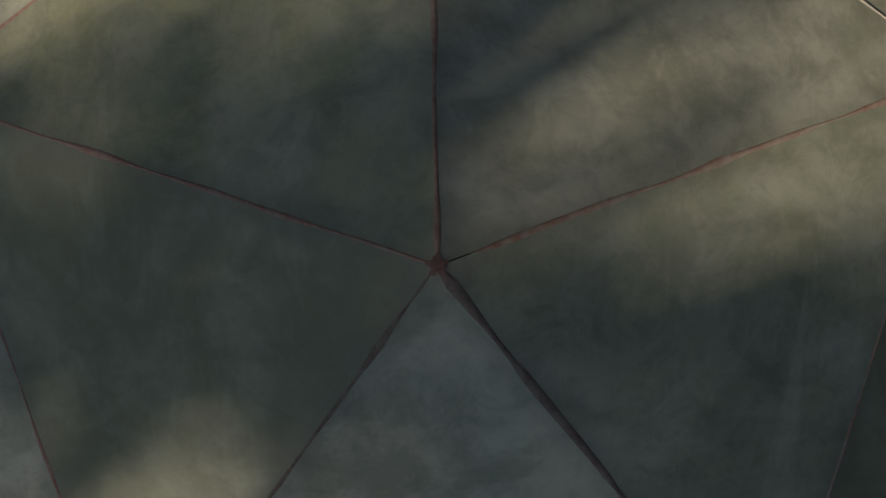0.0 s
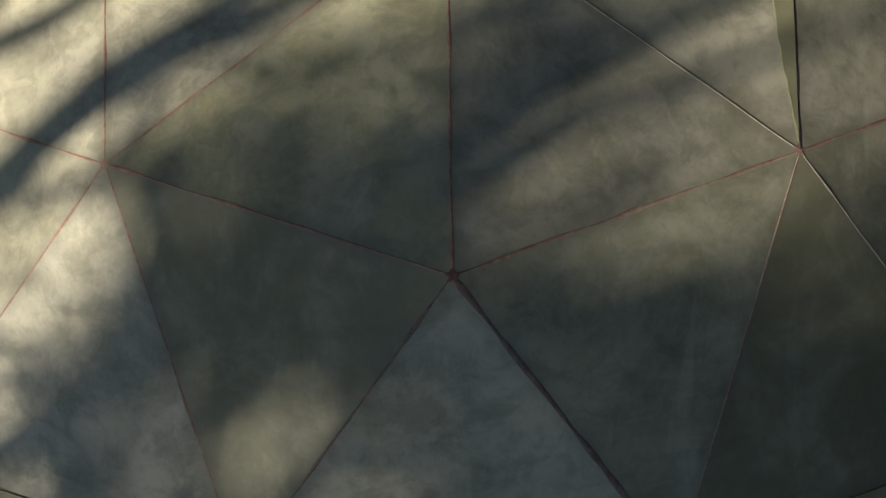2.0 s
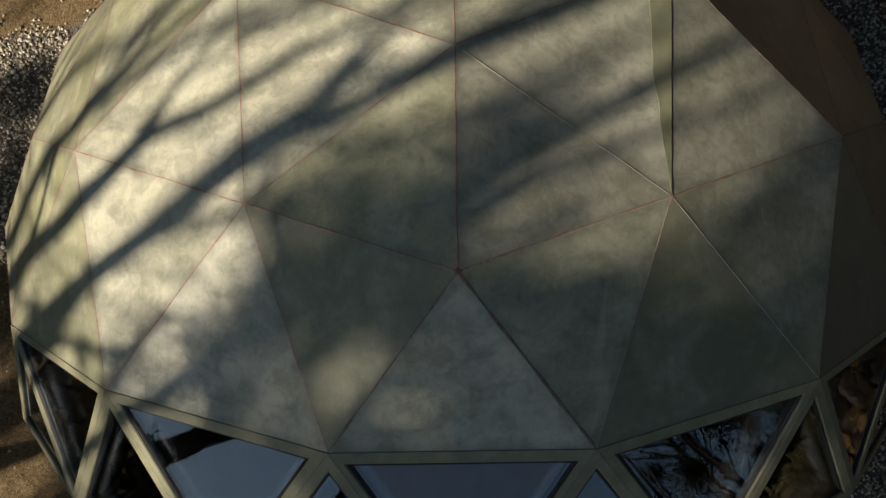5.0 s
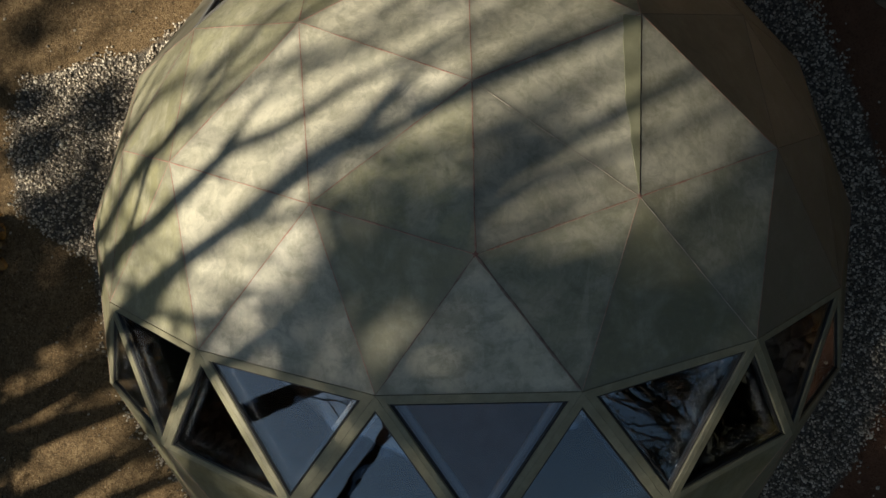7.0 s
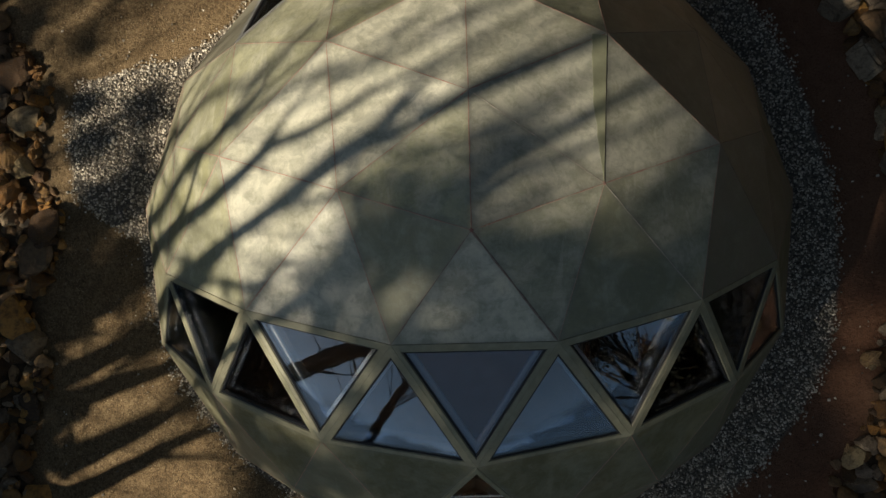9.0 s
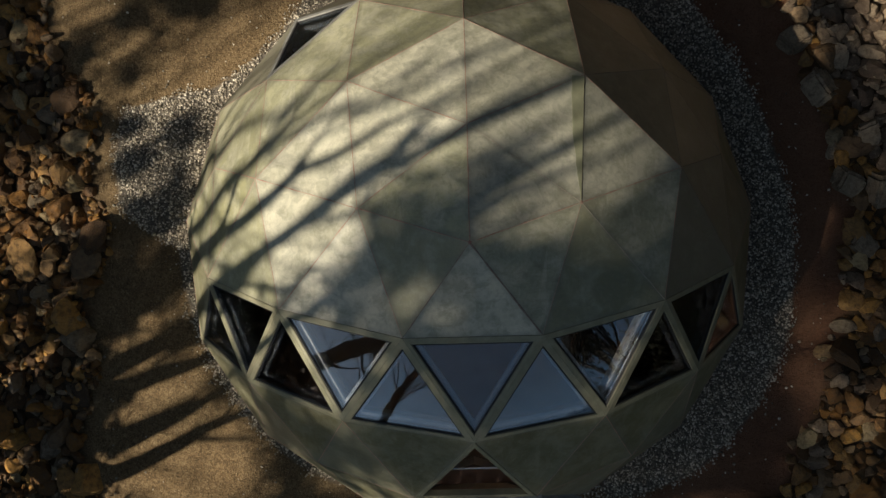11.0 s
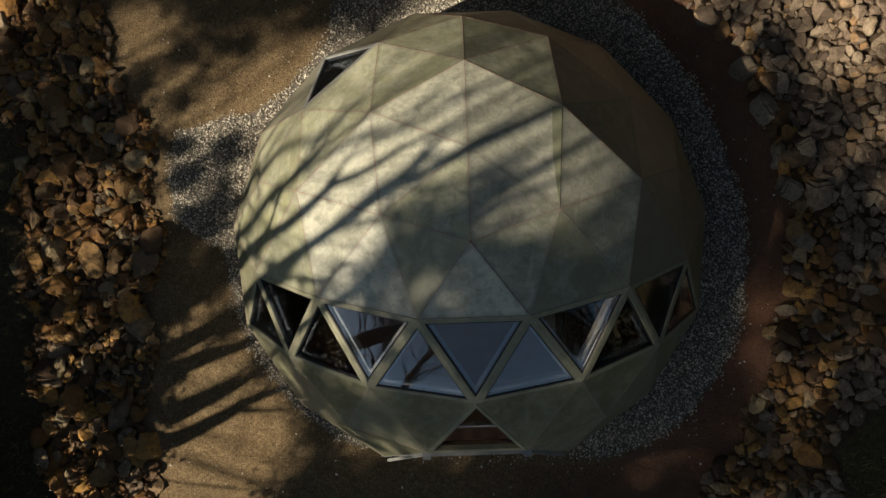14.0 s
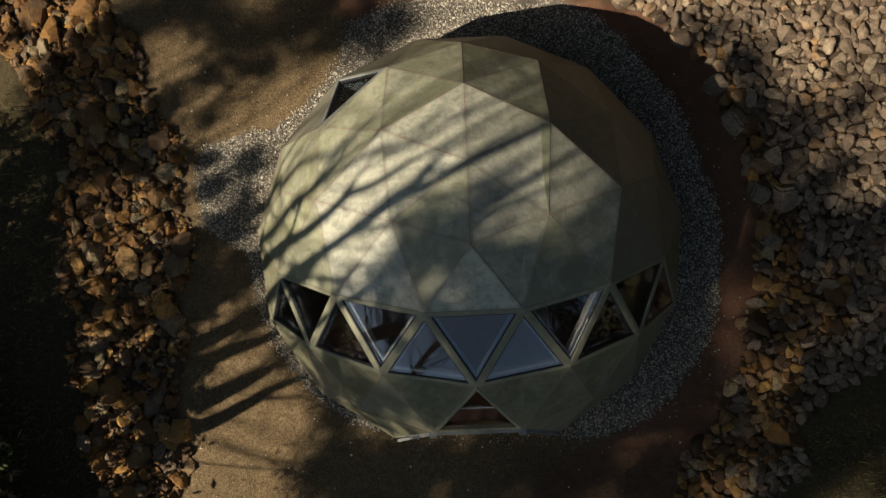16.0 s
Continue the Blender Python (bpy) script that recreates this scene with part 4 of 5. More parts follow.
def twig_out(fine, radii, rng, count, long, verts_faces, depth=1, spread=0.8):
    for _ in range(count):
        i = rng.randrange(len(fine) * 2 // 5, len(fine) - 1)
        d = (fine[i + 1] - fine[i]).normalized()
        side = Vector((rng.gauss(0, 1), rng.gauss(0, 1), rng.gauss(0.2, 0.8)))
        side = (side - d * side.dot(d)).normalized()
        way = (d + side * rng.uniform(0.5, 1.1) * spread).normalized()
        l = long * rng.uniform(0.5, 1.2)
        pts = [fine[i]]
        for k in range(3):
            way = (way + Vector((rng.gauss(0, 0.18), rng.gauss(0, 0.18), rng.gauss(0.06, 0.15)))).normalized()
            pts.append(pts[-1] + way * l / 3)
        f2, r2, vf = branch(pts, radii[i] * 0.5, 0.003, 4, 1.0, 2)
        verts_faces.append(vf)
        if depth:
            twig_out(f2, r2, rng, 3, l * 0.55, verts_faces, depth - 1, spread)


def merged(name, verts_faces, material, smooth_=True):
    vs, fs, o = [], [], 0
    for v, f in verts_faces:
        vs += v
        fs += [tuple(i + o for i in p) for p in f]
        o += len(v)
    return mesh_of(name, vs, fs, material, smooth_)


def leaves(name, centres, count, size, rng, material, dense=1.0):
    """Small folded leaves gathered round centres (place, radius)."""
    weights = np.array([c[1] ** 2 for c in centres]) * dense
    pick = rng.choice(len(centres), count, p=weights / weights.sum())
    mid = np.array([tuple(c[0]) for c in centres])[pick]
    rad = np.array([c[1] for c in centres])[pick]
    d = rng.normal(size=(count, 3))
    d /= np.linalg.norm(d, axis=1, keepdims=True)
    p = mid + d * np.abs(rad * rng.normal(0, 0.62, count))[:, None]
    a = rng.normal(size=(count, 3))
    a /= np.linalg.norm(a, axis=1, keepdims=True)
    b = np.cross(a, rng.normal(size=(count, 3)))
    b /= np.linalg.norm(b, axis=1, keepdims=True)
    s = (size * rng.uniform(0.6, 1.3, count))[:, None]
    v = np.stack([p - a * s, p + b * s * 0.45 , p + a * s, p - b * s * 0.45], 1)
    o = np.arange(count) * 4
    me = bpy.data.meshes.new(name)
    me.from_pydata(v.reshape(-1, 3).tolist(), [], np.stack([o, o + 1, o + 2, o + 3], 1).tolist())
    me.materials.append(material)
    return me


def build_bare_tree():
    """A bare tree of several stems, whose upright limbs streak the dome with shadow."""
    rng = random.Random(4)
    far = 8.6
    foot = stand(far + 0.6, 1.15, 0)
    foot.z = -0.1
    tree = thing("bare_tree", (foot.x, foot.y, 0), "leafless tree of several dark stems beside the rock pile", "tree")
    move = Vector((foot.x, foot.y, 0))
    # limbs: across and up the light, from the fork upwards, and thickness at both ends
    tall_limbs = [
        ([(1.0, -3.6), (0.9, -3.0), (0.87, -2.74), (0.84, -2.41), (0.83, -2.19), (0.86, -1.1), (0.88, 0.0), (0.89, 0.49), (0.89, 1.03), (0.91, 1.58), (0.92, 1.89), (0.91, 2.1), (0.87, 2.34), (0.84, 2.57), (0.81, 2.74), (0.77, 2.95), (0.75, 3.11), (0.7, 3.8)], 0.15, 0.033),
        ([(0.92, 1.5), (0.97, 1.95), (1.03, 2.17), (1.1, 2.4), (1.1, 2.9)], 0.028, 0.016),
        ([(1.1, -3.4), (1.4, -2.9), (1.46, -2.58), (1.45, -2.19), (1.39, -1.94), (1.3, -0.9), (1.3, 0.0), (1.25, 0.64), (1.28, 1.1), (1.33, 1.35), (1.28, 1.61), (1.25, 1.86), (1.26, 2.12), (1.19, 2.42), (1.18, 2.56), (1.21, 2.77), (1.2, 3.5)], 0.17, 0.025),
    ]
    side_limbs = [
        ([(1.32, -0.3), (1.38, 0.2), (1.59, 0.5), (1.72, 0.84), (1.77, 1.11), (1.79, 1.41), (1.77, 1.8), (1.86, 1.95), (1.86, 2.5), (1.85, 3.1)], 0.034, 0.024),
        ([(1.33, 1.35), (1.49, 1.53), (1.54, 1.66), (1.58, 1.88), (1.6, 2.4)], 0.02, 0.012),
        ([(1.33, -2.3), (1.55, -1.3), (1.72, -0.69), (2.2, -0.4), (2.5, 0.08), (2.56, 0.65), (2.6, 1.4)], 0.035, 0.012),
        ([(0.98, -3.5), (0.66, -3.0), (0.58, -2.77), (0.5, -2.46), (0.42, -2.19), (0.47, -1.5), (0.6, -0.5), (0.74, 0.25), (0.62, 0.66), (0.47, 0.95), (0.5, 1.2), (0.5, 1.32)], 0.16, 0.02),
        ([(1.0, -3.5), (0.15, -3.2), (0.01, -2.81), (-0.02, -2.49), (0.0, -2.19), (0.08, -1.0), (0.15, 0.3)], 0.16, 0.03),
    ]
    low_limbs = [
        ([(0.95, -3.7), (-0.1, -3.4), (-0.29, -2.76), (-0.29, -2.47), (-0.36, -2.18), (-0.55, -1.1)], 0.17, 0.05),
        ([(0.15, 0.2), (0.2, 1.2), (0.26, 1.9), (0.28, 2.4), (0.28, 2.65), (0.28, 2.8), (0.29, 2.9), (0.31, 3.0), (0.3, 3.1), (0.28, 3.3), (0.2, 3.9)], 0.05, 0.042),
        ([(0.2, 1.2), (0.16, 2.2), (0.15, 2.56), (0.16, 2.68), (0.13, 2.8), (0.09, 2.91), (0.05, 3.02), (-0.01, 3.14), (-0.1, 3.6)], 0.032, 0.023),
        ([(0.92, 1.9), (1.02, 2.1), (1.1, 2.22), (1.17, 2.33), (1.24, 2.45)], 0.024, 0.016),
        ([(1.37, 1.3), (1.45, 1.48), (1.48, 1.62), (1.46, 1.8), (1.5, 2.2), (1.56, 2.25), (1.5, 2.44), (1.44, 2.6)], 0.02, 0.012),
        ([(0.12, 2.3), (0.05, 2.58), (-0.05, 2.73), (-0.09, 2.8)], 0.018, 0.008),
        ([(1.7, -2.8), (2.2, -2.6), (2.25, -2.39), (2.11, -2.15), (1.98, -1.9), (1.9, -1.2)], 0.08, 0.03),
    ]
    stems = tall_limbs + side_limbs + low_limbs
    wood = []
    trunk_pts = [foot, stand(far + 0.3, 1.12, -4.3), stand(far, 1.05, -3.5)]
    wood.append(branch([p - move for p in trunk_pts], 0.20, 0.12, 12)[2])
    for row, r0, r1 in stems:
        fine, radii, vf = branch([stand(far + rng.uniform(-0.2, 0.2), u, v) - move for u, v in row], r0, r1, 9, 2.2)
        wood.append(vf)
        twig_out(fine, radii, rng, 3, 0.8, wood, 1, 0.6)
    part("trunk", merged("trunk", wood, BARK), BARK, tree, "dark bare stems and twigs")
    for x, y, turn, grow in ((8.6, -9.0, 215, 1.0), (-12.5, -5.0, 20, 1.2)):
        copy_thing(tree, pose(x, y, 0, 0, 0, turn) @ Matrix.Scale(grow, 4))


def build_leaning_tree(foot, spine, r0, r1, twigs, seed):
    """A leaning, leafless tree with crooked branches, whose picture stands in the panes."""
    rng = random.Random(seed)
    tree = thing("leaning_tree", (foot[0], foot[1], 0), "leafless leaning tree with a thick dark trunk and fine twigs", "tree", "leaning trees before the dome")
    fine, radii, vf = branch([Vector((0, 0, -0.1))] + [Vector(p) - Vector((foot[0], foot[1], 0)) for p in spine], r0, r1, 12, 0.8, 8)
    wood = [vf]
    twig_out(fine, [0.32 * r for r in radii], rng, twigs, 1.7, wood, 2, 0.9)
    part("trunk", merged("trunk", wood, BARK), BARK, tree, "thick dark trunk with bare branches")


def build_leafy_tree(name, label, far, u, clumps, count, size, seed, trunk_r=0.2):
    """A leaning tree: trunk, limbs to each clump of its crown, and many small leaves. clumps: across, up the light, radius, density."""
    rng = random.Random(seed)
    foot = stand(far, u, 0)
    foot.z = -0.1
    tree = thing(name, (foot.x, foot.y, 0), label, "tree")
    move = Vector((foot.x, foot.y, 0))
    mids = [(stand(far + rng.uniform(-0.2, 0.2), cu, cv) - move, r) for cu, cv, r, _ in clumps]
    dense = [q[3] for q in clumps]
    count = int(count * sum(r * r * d for (_, r), d in zip(mids, dense)))
    heart = sum((m for m, _ in mids), Vector()) / len(mids)
    fork = Vector((heart.x * 0.1, heart.y * 0.1, max(0.4, min(m.z - r for m, r in mids) * 0.7)))
    wood = [branch([Vector((0, 0, -0.1)), fork * 0.45 + Vector((0.1, 0.06, 0)), fork], trunk_r, trunk_r * 0.6, 12)[2]]
    for m, r in mids:
        bend = fork.lerp(m, 0.5) + Vector((rng.gauss(0, 0.2), rng.gauss(0, 0.2), -0.08 * (m - fork).length))
        fine, radii, vf = branch([fork, bend, m, m + Vector((rng.gauss(0, 0.3), rng.gauss(0, 0.3), r * 0.6))], min(trunk_r * 0.3, 0.008 + 0.03 * r), 0.006, 6)
        wood.append(vf)
        twig_out(fine, radii, rng, 4, r * 0.9, wood, 1, 1.0)
    part("trunk", merged("trunk", wood, BARK), BARK, tree, "dark trunk and limbs")
    part("crown", leaves("crown", mids, count, size, np.random.RandomState(seed), LEAF, dense), LEAF, tree, "loose crown of small dull leaves")


def build_open_tree(x, y, tall, spread, seed):
    """A tree with an open crown over a straight trunk, standing apart."""
    rng = random.Random(seed)
    tree = thing("open_tree", (x, y, 0), "tall dark-leaved tree with an open crown", "tree", "trees beyond the bank")
    fine, radii, vf = branch([Vector((0, 0, -0.1)), Vector((0.15, 0.1, tall * 0.5)), Vector((0.1, -0.2, tall * 0.95))], 0.17, 0.03, 10)
    wood, mids = [vf], []
    for k in range(26):
        a, z = rng.uniform(0, 6.28), tall * rng.uniform(0.3, 1.0)
        reach = spread * rng.uniform(0.25, 1.0) * (1.25 - 0.7 * z / tall)
        at = Vector((math.cos(a) * reach, math.sin(a) * reach, z))
        base = Vector((0.1, 0, z * 0.8))
        wood.append(branch([base, base.lerp(at, 0.5) + Vector((0, 0, -0.1)), at], 0.035, 0.008, 6)[2])
        mids.append((at, rng.uniform(0.3, 0.75)))
    part("trunk", merged("trunk", wood, BARK), BARK, tree, "dark trunk and limbs")
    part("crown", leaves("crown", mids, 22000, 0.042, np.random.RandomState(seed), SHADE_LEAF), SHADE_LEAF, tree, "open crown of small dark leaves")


def build_trees():
    """Unseen trees beside and before the site, their crown clumps placed to shape its shade."""
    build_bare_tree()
    build_leaning_tree((-9.6, -6.2), [(-8.7, -6.9, 3.8), (-7.5, -6.96, 5.5), (-6.55, -6.85, 6.4), (-5.2, -7.0, 7.3), (-3.9, -7.3, 8.2)], 0.21, 0.08, 34, 12)
    build_leaning_tree((-6.9, -12.2), [(-5.6, -11.2, 3.6), (-4.59, -10.13, 5.79), (-4.22, -9.72, 6.43), (-3.5, -9.3, 7.5), (-3.2, -9.2, 9.0)], 0.11, 0.035, 34, 13)
    for x, y, tall, spread, seed in ((9.6, -9.2, 8.8, 2.3, 5), (11.9, -11.9, 10.5, 2.6, 6), (11.4, -7.4, 9.0, 2.4, 7)):
        build_open_tree(x, y, tall, spread, seed)
    build_leafy_tree("broad_tree", "unseen tall tree, its crown placed to cast shade", 19.0, -9.69,
                     [(-5.6, 2.4, 0.4, 0.4), (-5.3, 2, 0.4, 0.4), (-5, 1.7, 0.5, 0.7), (-4.6, 0.6, 0.8, 1), (-4.6, 1.3, 0.45, 1), (-4.5, 2.1, 0.4, 0.7), (-4.3, 2.6, 0.6, 0.7), (-4.2, 1.6, 0.45, 0.7),
                      (-3.7, -0.3, 0.7, 1), (-3.6, 1.2, 0.9, 1), (-3.4, 2.4, 0.7, 0.9), (-3.1, 0.85, 0.55, 1), (-2.8, 0.4, 0.9, 1), (-2.8, 1.5, 0.5, 1), (-2.4, 2.5, 0.6, 1), (-2.3, 4.19, 0.3, 0.1),
                      (-2.2, 1.5, 0.9, 1), (-1.95, 3.45, 0.42, 1), (-1.9, 3.85, 0.34, 0.35)], 8000, 0.052, 31, 0.2)
    build_leafy_tree("broad_tree", "unseen tall tree, its crown placed to cast shade", 19.5, -9.95,
                     [(-1.9, 4.49, 0.45, 0.12), (-1.8, -0.3, 0.3, 0.3), (-1.7, 2.75, 0.45, 1), (-1.5, -0.6, 0.3, 0.3), (-1.5, 4.14, 0.3, 0.1), (-1.4, 0.8, 0.8, 1), (-1.3, -0.9, 0.4, 0.35), (-1.27, 3.6, 0.4, 0.8),
                      (-1.2, -0.3, 0.5, 0.6), (-1.2, 1.9, 0.75, 1), (-1.2, 4.14, 0.35, 0.5), (-1, 4.54, 0.4, 0.12), (-0.95, 0.1, 0.45, 1), (-0.95, 3.89, 0.3, 0.2), (-0.9, -1.6, 0.25, 0.2), (-0.9, -1.3, 0.4, 0.35),
                      (-0.86, 3.58, 0.27, 1.25), (-0.75, -1, 0.35, 0.6), (-0.65, 4.24, 0.3, 0.12)], 8000, 0.052, 38, 0.2)
    # Clumps near 3.5 up the light lengthen the dome's shadow on the bank.
    build_leafy_tree("broad_tree", "unseen tall tree, its crown placed to cast shade", 20.0, -10.2,
                     [(-0.6, -0.55, 0.45, 1), (-0.5, -0.2, 0.4, 0.8), (-0.48, 3.56, 0.18, 0.4), (-0.4, -1.65, 0.25, 0.2), (-0.4, -1.2, 0.35, 0.3), (-0.3, 0.2, 0.4, 0.9), (-0.25, 3.58, 0.17, 0.4), (0, 3.58, 0.17, 0.4),
                      (0.1, -1.6, 0.25, 0.15), (0.1, -1.3, 0.3, 0.25), (0.1, -0.4, 0.35, 0.8), (0.2, 3.58, 0.16, 0.4), (0.43, 3.56, 0.16, 0.4), (0.45, -0.95, 0.28, 0.2), (0.7, 3.52, 0.15, 0.4), (0.75, 0, 0.2, 0.12),
                      (0.9, -0.3, 0.25, 0.12), (0.95, 3.49, 0.14, 0.4)], 8000, 0.052, 45, 0.2)
    # One unseen crown over several trunks, shaped to shade the dome.
    build_leafy_tree("dome_shade_tree", "unseen tall tree, its crown shaped to shade the dome", 17.0, -8.67,
                     [(-1.26, 0.19, 0.23, 0.9), (-1.11, 2.59, 0.25, 1), (-1.11, 2.74, 0.21, 1), (-1.06, 2.87, 0.19, 1), (-1.04, 2.01, 0.25, 1), (-1.04, 2.54, 0.21, 1), (-1.03, 2.38, 0.25, 1), (-0.95, 0.15, 0.19, 0.9),
                      (-0.92, 2.21, 0.25, 1), (-0.9, 2.73, 0.2, 1), (-0.88, 2.95, 0.18, 0.7), (-0.86, 2.31, 0.16, 1), (-0.81, 2.48, 0.2, 1), (-0.8, 1.81, 0.25, 0.9), (-0.77, 2.65, 0.21, 1), (-0.72, 2.05, 0.2, 1),
                      (-0.69, 2.75, 0.09, 0.7), (-0.61, 1.12, 0.26, 0.6), (-0.61, 2.26, 0.2, 1.2), (-0.61, 2.42, 0.22, 1), (-0.59, 1.56, 0.23, 0.8), (-0.59, 2.11, 0.17, 1.1)], 9000, 0.05, 71, 0.2)
    build_leafy_tree("dome_shade_tree", "unseen tall tree, its crown shaped to shade the dome", 17.3, -8.82,
                     [(-0.59, 2.93, 0.15, 0.55), (-0.58, 3.01, 0.15, 0.5), (-0.55, 2.65, 0.17, 1), (-0.53, 1.92, 0.16, 0.9), (-0.51, -0.49, 0.12, 1), (-0.48, 3.11, 0.11, 0.3), (-0.47, 1.74, 0.16, 0.9), (-0.43, 2.93, 0.08, 0.6),
                      (-0.43, 3.03, 0.1, 0.35), (-0.42, 3.08, 0.08, 0.3), (-0.4, 2.59, 0.17, 1), (-0.39, 2.98, 0.08, 0.35), (-0.36, 2.12, 0.14, 1), (-0.32, 2.32, 0.17, 1.2), (-0.31, -0.56, 0.14, 0.8), (-0.3, 1.49, 0.19, 1.2),
                      (-0.3, 2.49, 0.19, 1), (-0.29, 1.83, 0.11, 0.7), (-0.29, 1.97, 0.11, 0.9), (-0.26, 1.07, 0.21, 0.8), (-0.2, 1.64, 0.12, 1.2), (-0.18, 2.29, 0.14, 1.3)], 9000, 0.05, 78, 0.2)
    build_leafy_tree("dome_shade_tree", "unseen tall tree, its crown shaped to shade the dome", 17.6, -8.98,
                     [(-0.18, 2.47, 0.13, 1), (-0.07, 2.14, 0.16, 1.5), (-0.05, -0.72, 0.1, 1), (-0.04, 1.44, 0.13, 1.6), (-0.03, 1.27, 0.14, 1.7), (-0.03, 2.35, 0.13, 1.3), (-0.02, 0.54, 0.09, 0.4), (-0.01, 1.78, 0.14, 1.5),
                      (0, 2.51, 0.1, 0.9), (0.03, 1.93, 0.17, 1.6), (0.1, 1.6, 0.13, 1.8), (0.11, 2.21, 0.22, 1.3), (0.12, -2.19, 0.12, 0.8), (0.16, 1.08, 0.13, 1.6), (0.16, 2.54, 0.09, 0.7), (0.17, 1.37, 0.15, 2),
                      (0.17, 2.4, 0.18, 1.2), (0.19, 0.7, 0.16, 0.8), (0.2, -0.78, 0.09, 1), (0.21, 1.2, 0.13, 1.6), (0.22, 1.82, 0.11, 1.3), (0.24, 2.52, 0.16, 1)], 9000, 0.05, 85, 0.2)
    build_leafy_tree("dome_shade_tree", "unseen tall tree, its crown shaped to shade the dome", 17.9, -9.13,
                     [(0.25, 1.99, 0.2, 1.3), (0.31, 1.57, 0.12, 1.5), (0.31, 2.69, 0.11, 0.6), (0.32, 1.73, 0.11, 1.5), (0.33, 2.62, 0.13, 0.8), (0.35, 0.81, 0.12, 1.3), (0.35, 2.75, 0.11, 0.8), (0.37, 1.37, 0.08, 1),
                      (0.37, 2.17, 0.18, 1), (0.4, 0.95, 0.11, 1.4), (0.4, 1.08, 0.08, 0.9), (0.4, 1.83, 0.1, 1.3), (0.41, 2.4, 0.16, 0.9), (0.43, -0.08, 0.05, 0.5), (0.46, 1.9, 0.11, 1), (0.46, 2.69, 0.13, 0.8),
                      (0.49, -0.79, 0.08, 1), (0.51, 2.61, 0.13, 0.6), (0.56, 2.2, 0.15, 0.8), (0.57, 0.65, 0.11, 1.4), (0.6, 1.86, 0.09, 1.3), (0.61, 2.01, 0.13, 0.8)], 9000, 0.05, 92, 0.2)
    build_leafy_tree("dome_shade_tree", "unseen tall tree, its crown shaped to shade the dome", 18.2, -9.28,
                     [(0.61, 2.37, 0.11, 0.5), (0.7, 1.86, 0.05, 0.5), (0.72, -0.61, 0.07, 0.9), (0.73, 1.96, 0.08, 0.6), (0.75, 2.16, 0.11, 0.5), (0.76, 0.31, 0.11, 1.3), (0.87, -0.34, 0.06, 0.6), (0.95, 0.15, 0.13, 1),
                      (1.19, -0.12, 0.11, 0.8), (1.45, -0.39, 0.09, 0.7), (1.6, -0.12, 0.1, 0.7), (-0.38, 2.74, 0.05, 0.6), (-0.33, 2.67, 0.07, 0.7), (-0.24, 2.61, 0.07, 0.8), (-0.17, 2.55, 0.07, 0.9), (-0.17, 2.65, 0.04, 0.35),
                      (-0.13, 2.6, 0.05, 0.5), (-0.09, 2.56, 0.06, 0.7), (0.27, 1.56, 0.07, 1), (0.28, 1.39, 0.07, 1.2), (0.39, 1.72, 0.07, 0.9), (0.64, 1.42, 0.07, 0.8)], 9000, 0.05, 99, 0.2)
    # Added out of view only to shade the bank.
    build_leafy_tree("bank_tree", "unseen tall tree, its crown placed to cast shade", 20.5, -10.5,
                     [(-5.57, 2.33, 0.51, 0.5), (-5.36, 1.9, 0.43, 1), (-4.94, 2.72, 0.51, 1), (-4.78, 2.33, 0.51, 1), (-4.45, 3.04, 0.43, 0.8), (-3.56, 3.15, 0.51, 1), (-2.85, 2.92, 0.43, 1), (-2.84, 3.44, 0.47, 0.4),
                      (-2.29, 3.27, 0.32, 0.6), (-2.18, 2.73, 0.38, 1), (-2.11, 3.08, 0.38, 0.7), (-1.56, 2.92, 0.34, 1), (-1.43, 3.26, 0.29, 1), (-1.01, 3.07, 0.3, 1), (-1, 3.27, 0.27, 1), (-0.64, 3.26, 0.24, 1),
                      (-0.43, 3.31, 0.26, 1), (-0.24, 3.31, 0.2, 1), (0.04, 3.45, 0.22, 1), (0.36, 3.37, 0.24, 1), (0.86, 3.31, 0.2, 1), (1.18, 3.24, 0.14, 0.8)], 8000, 0.06, 52, 0.2)
    build_leafy_tree("shade_tree", "unseen leafy tree, its open crown placed to cast shade", 14.5, 5.4,
                     [(-2.44, -1.58, 0.43, 1), (-2.39, -1.96, 0.52, 1), (-2.36, -2.22, 0.52, 1), (-1.85, -2.55, 0.39, 0.6), (-1.81, -2.27, 0.52, 0.9), (-1.18, -2.01, 0.42, 0.6), (-0.63, -2, 0.28, 0.5), (-0.02, -2.22, 0.52, 0.1),
                      (0.81, -2.23, 0.43, 0.3), (1.27, -1.84, 0.35, 0.3), (1.39, -2.2, 0.35, 0.3), (1.76, -2.05, 0.21, 0.25), (1.82, -2.43, 0.17, 0.3), (2.02, -2.22, 0.23, 0.25), (2.18, -1.95, 0.23, 0.8), (2.39, -1.73, 0.19, 0.7),
                      (2.79, -1.5, 0.23, 0.6), (2.85, -1.89, 0.24, 0.9), (2.93, -1.31, 0.17, 0.4), (3.31, 0.25, 0.24, 0.3), (3.33, -1.86, 0.19, 0.5), (3.36, -2.22, 0.28, 0.3), (3.54, 0.55, 0.39, 0.6)], 9000, 0.055, 83, 0.15)
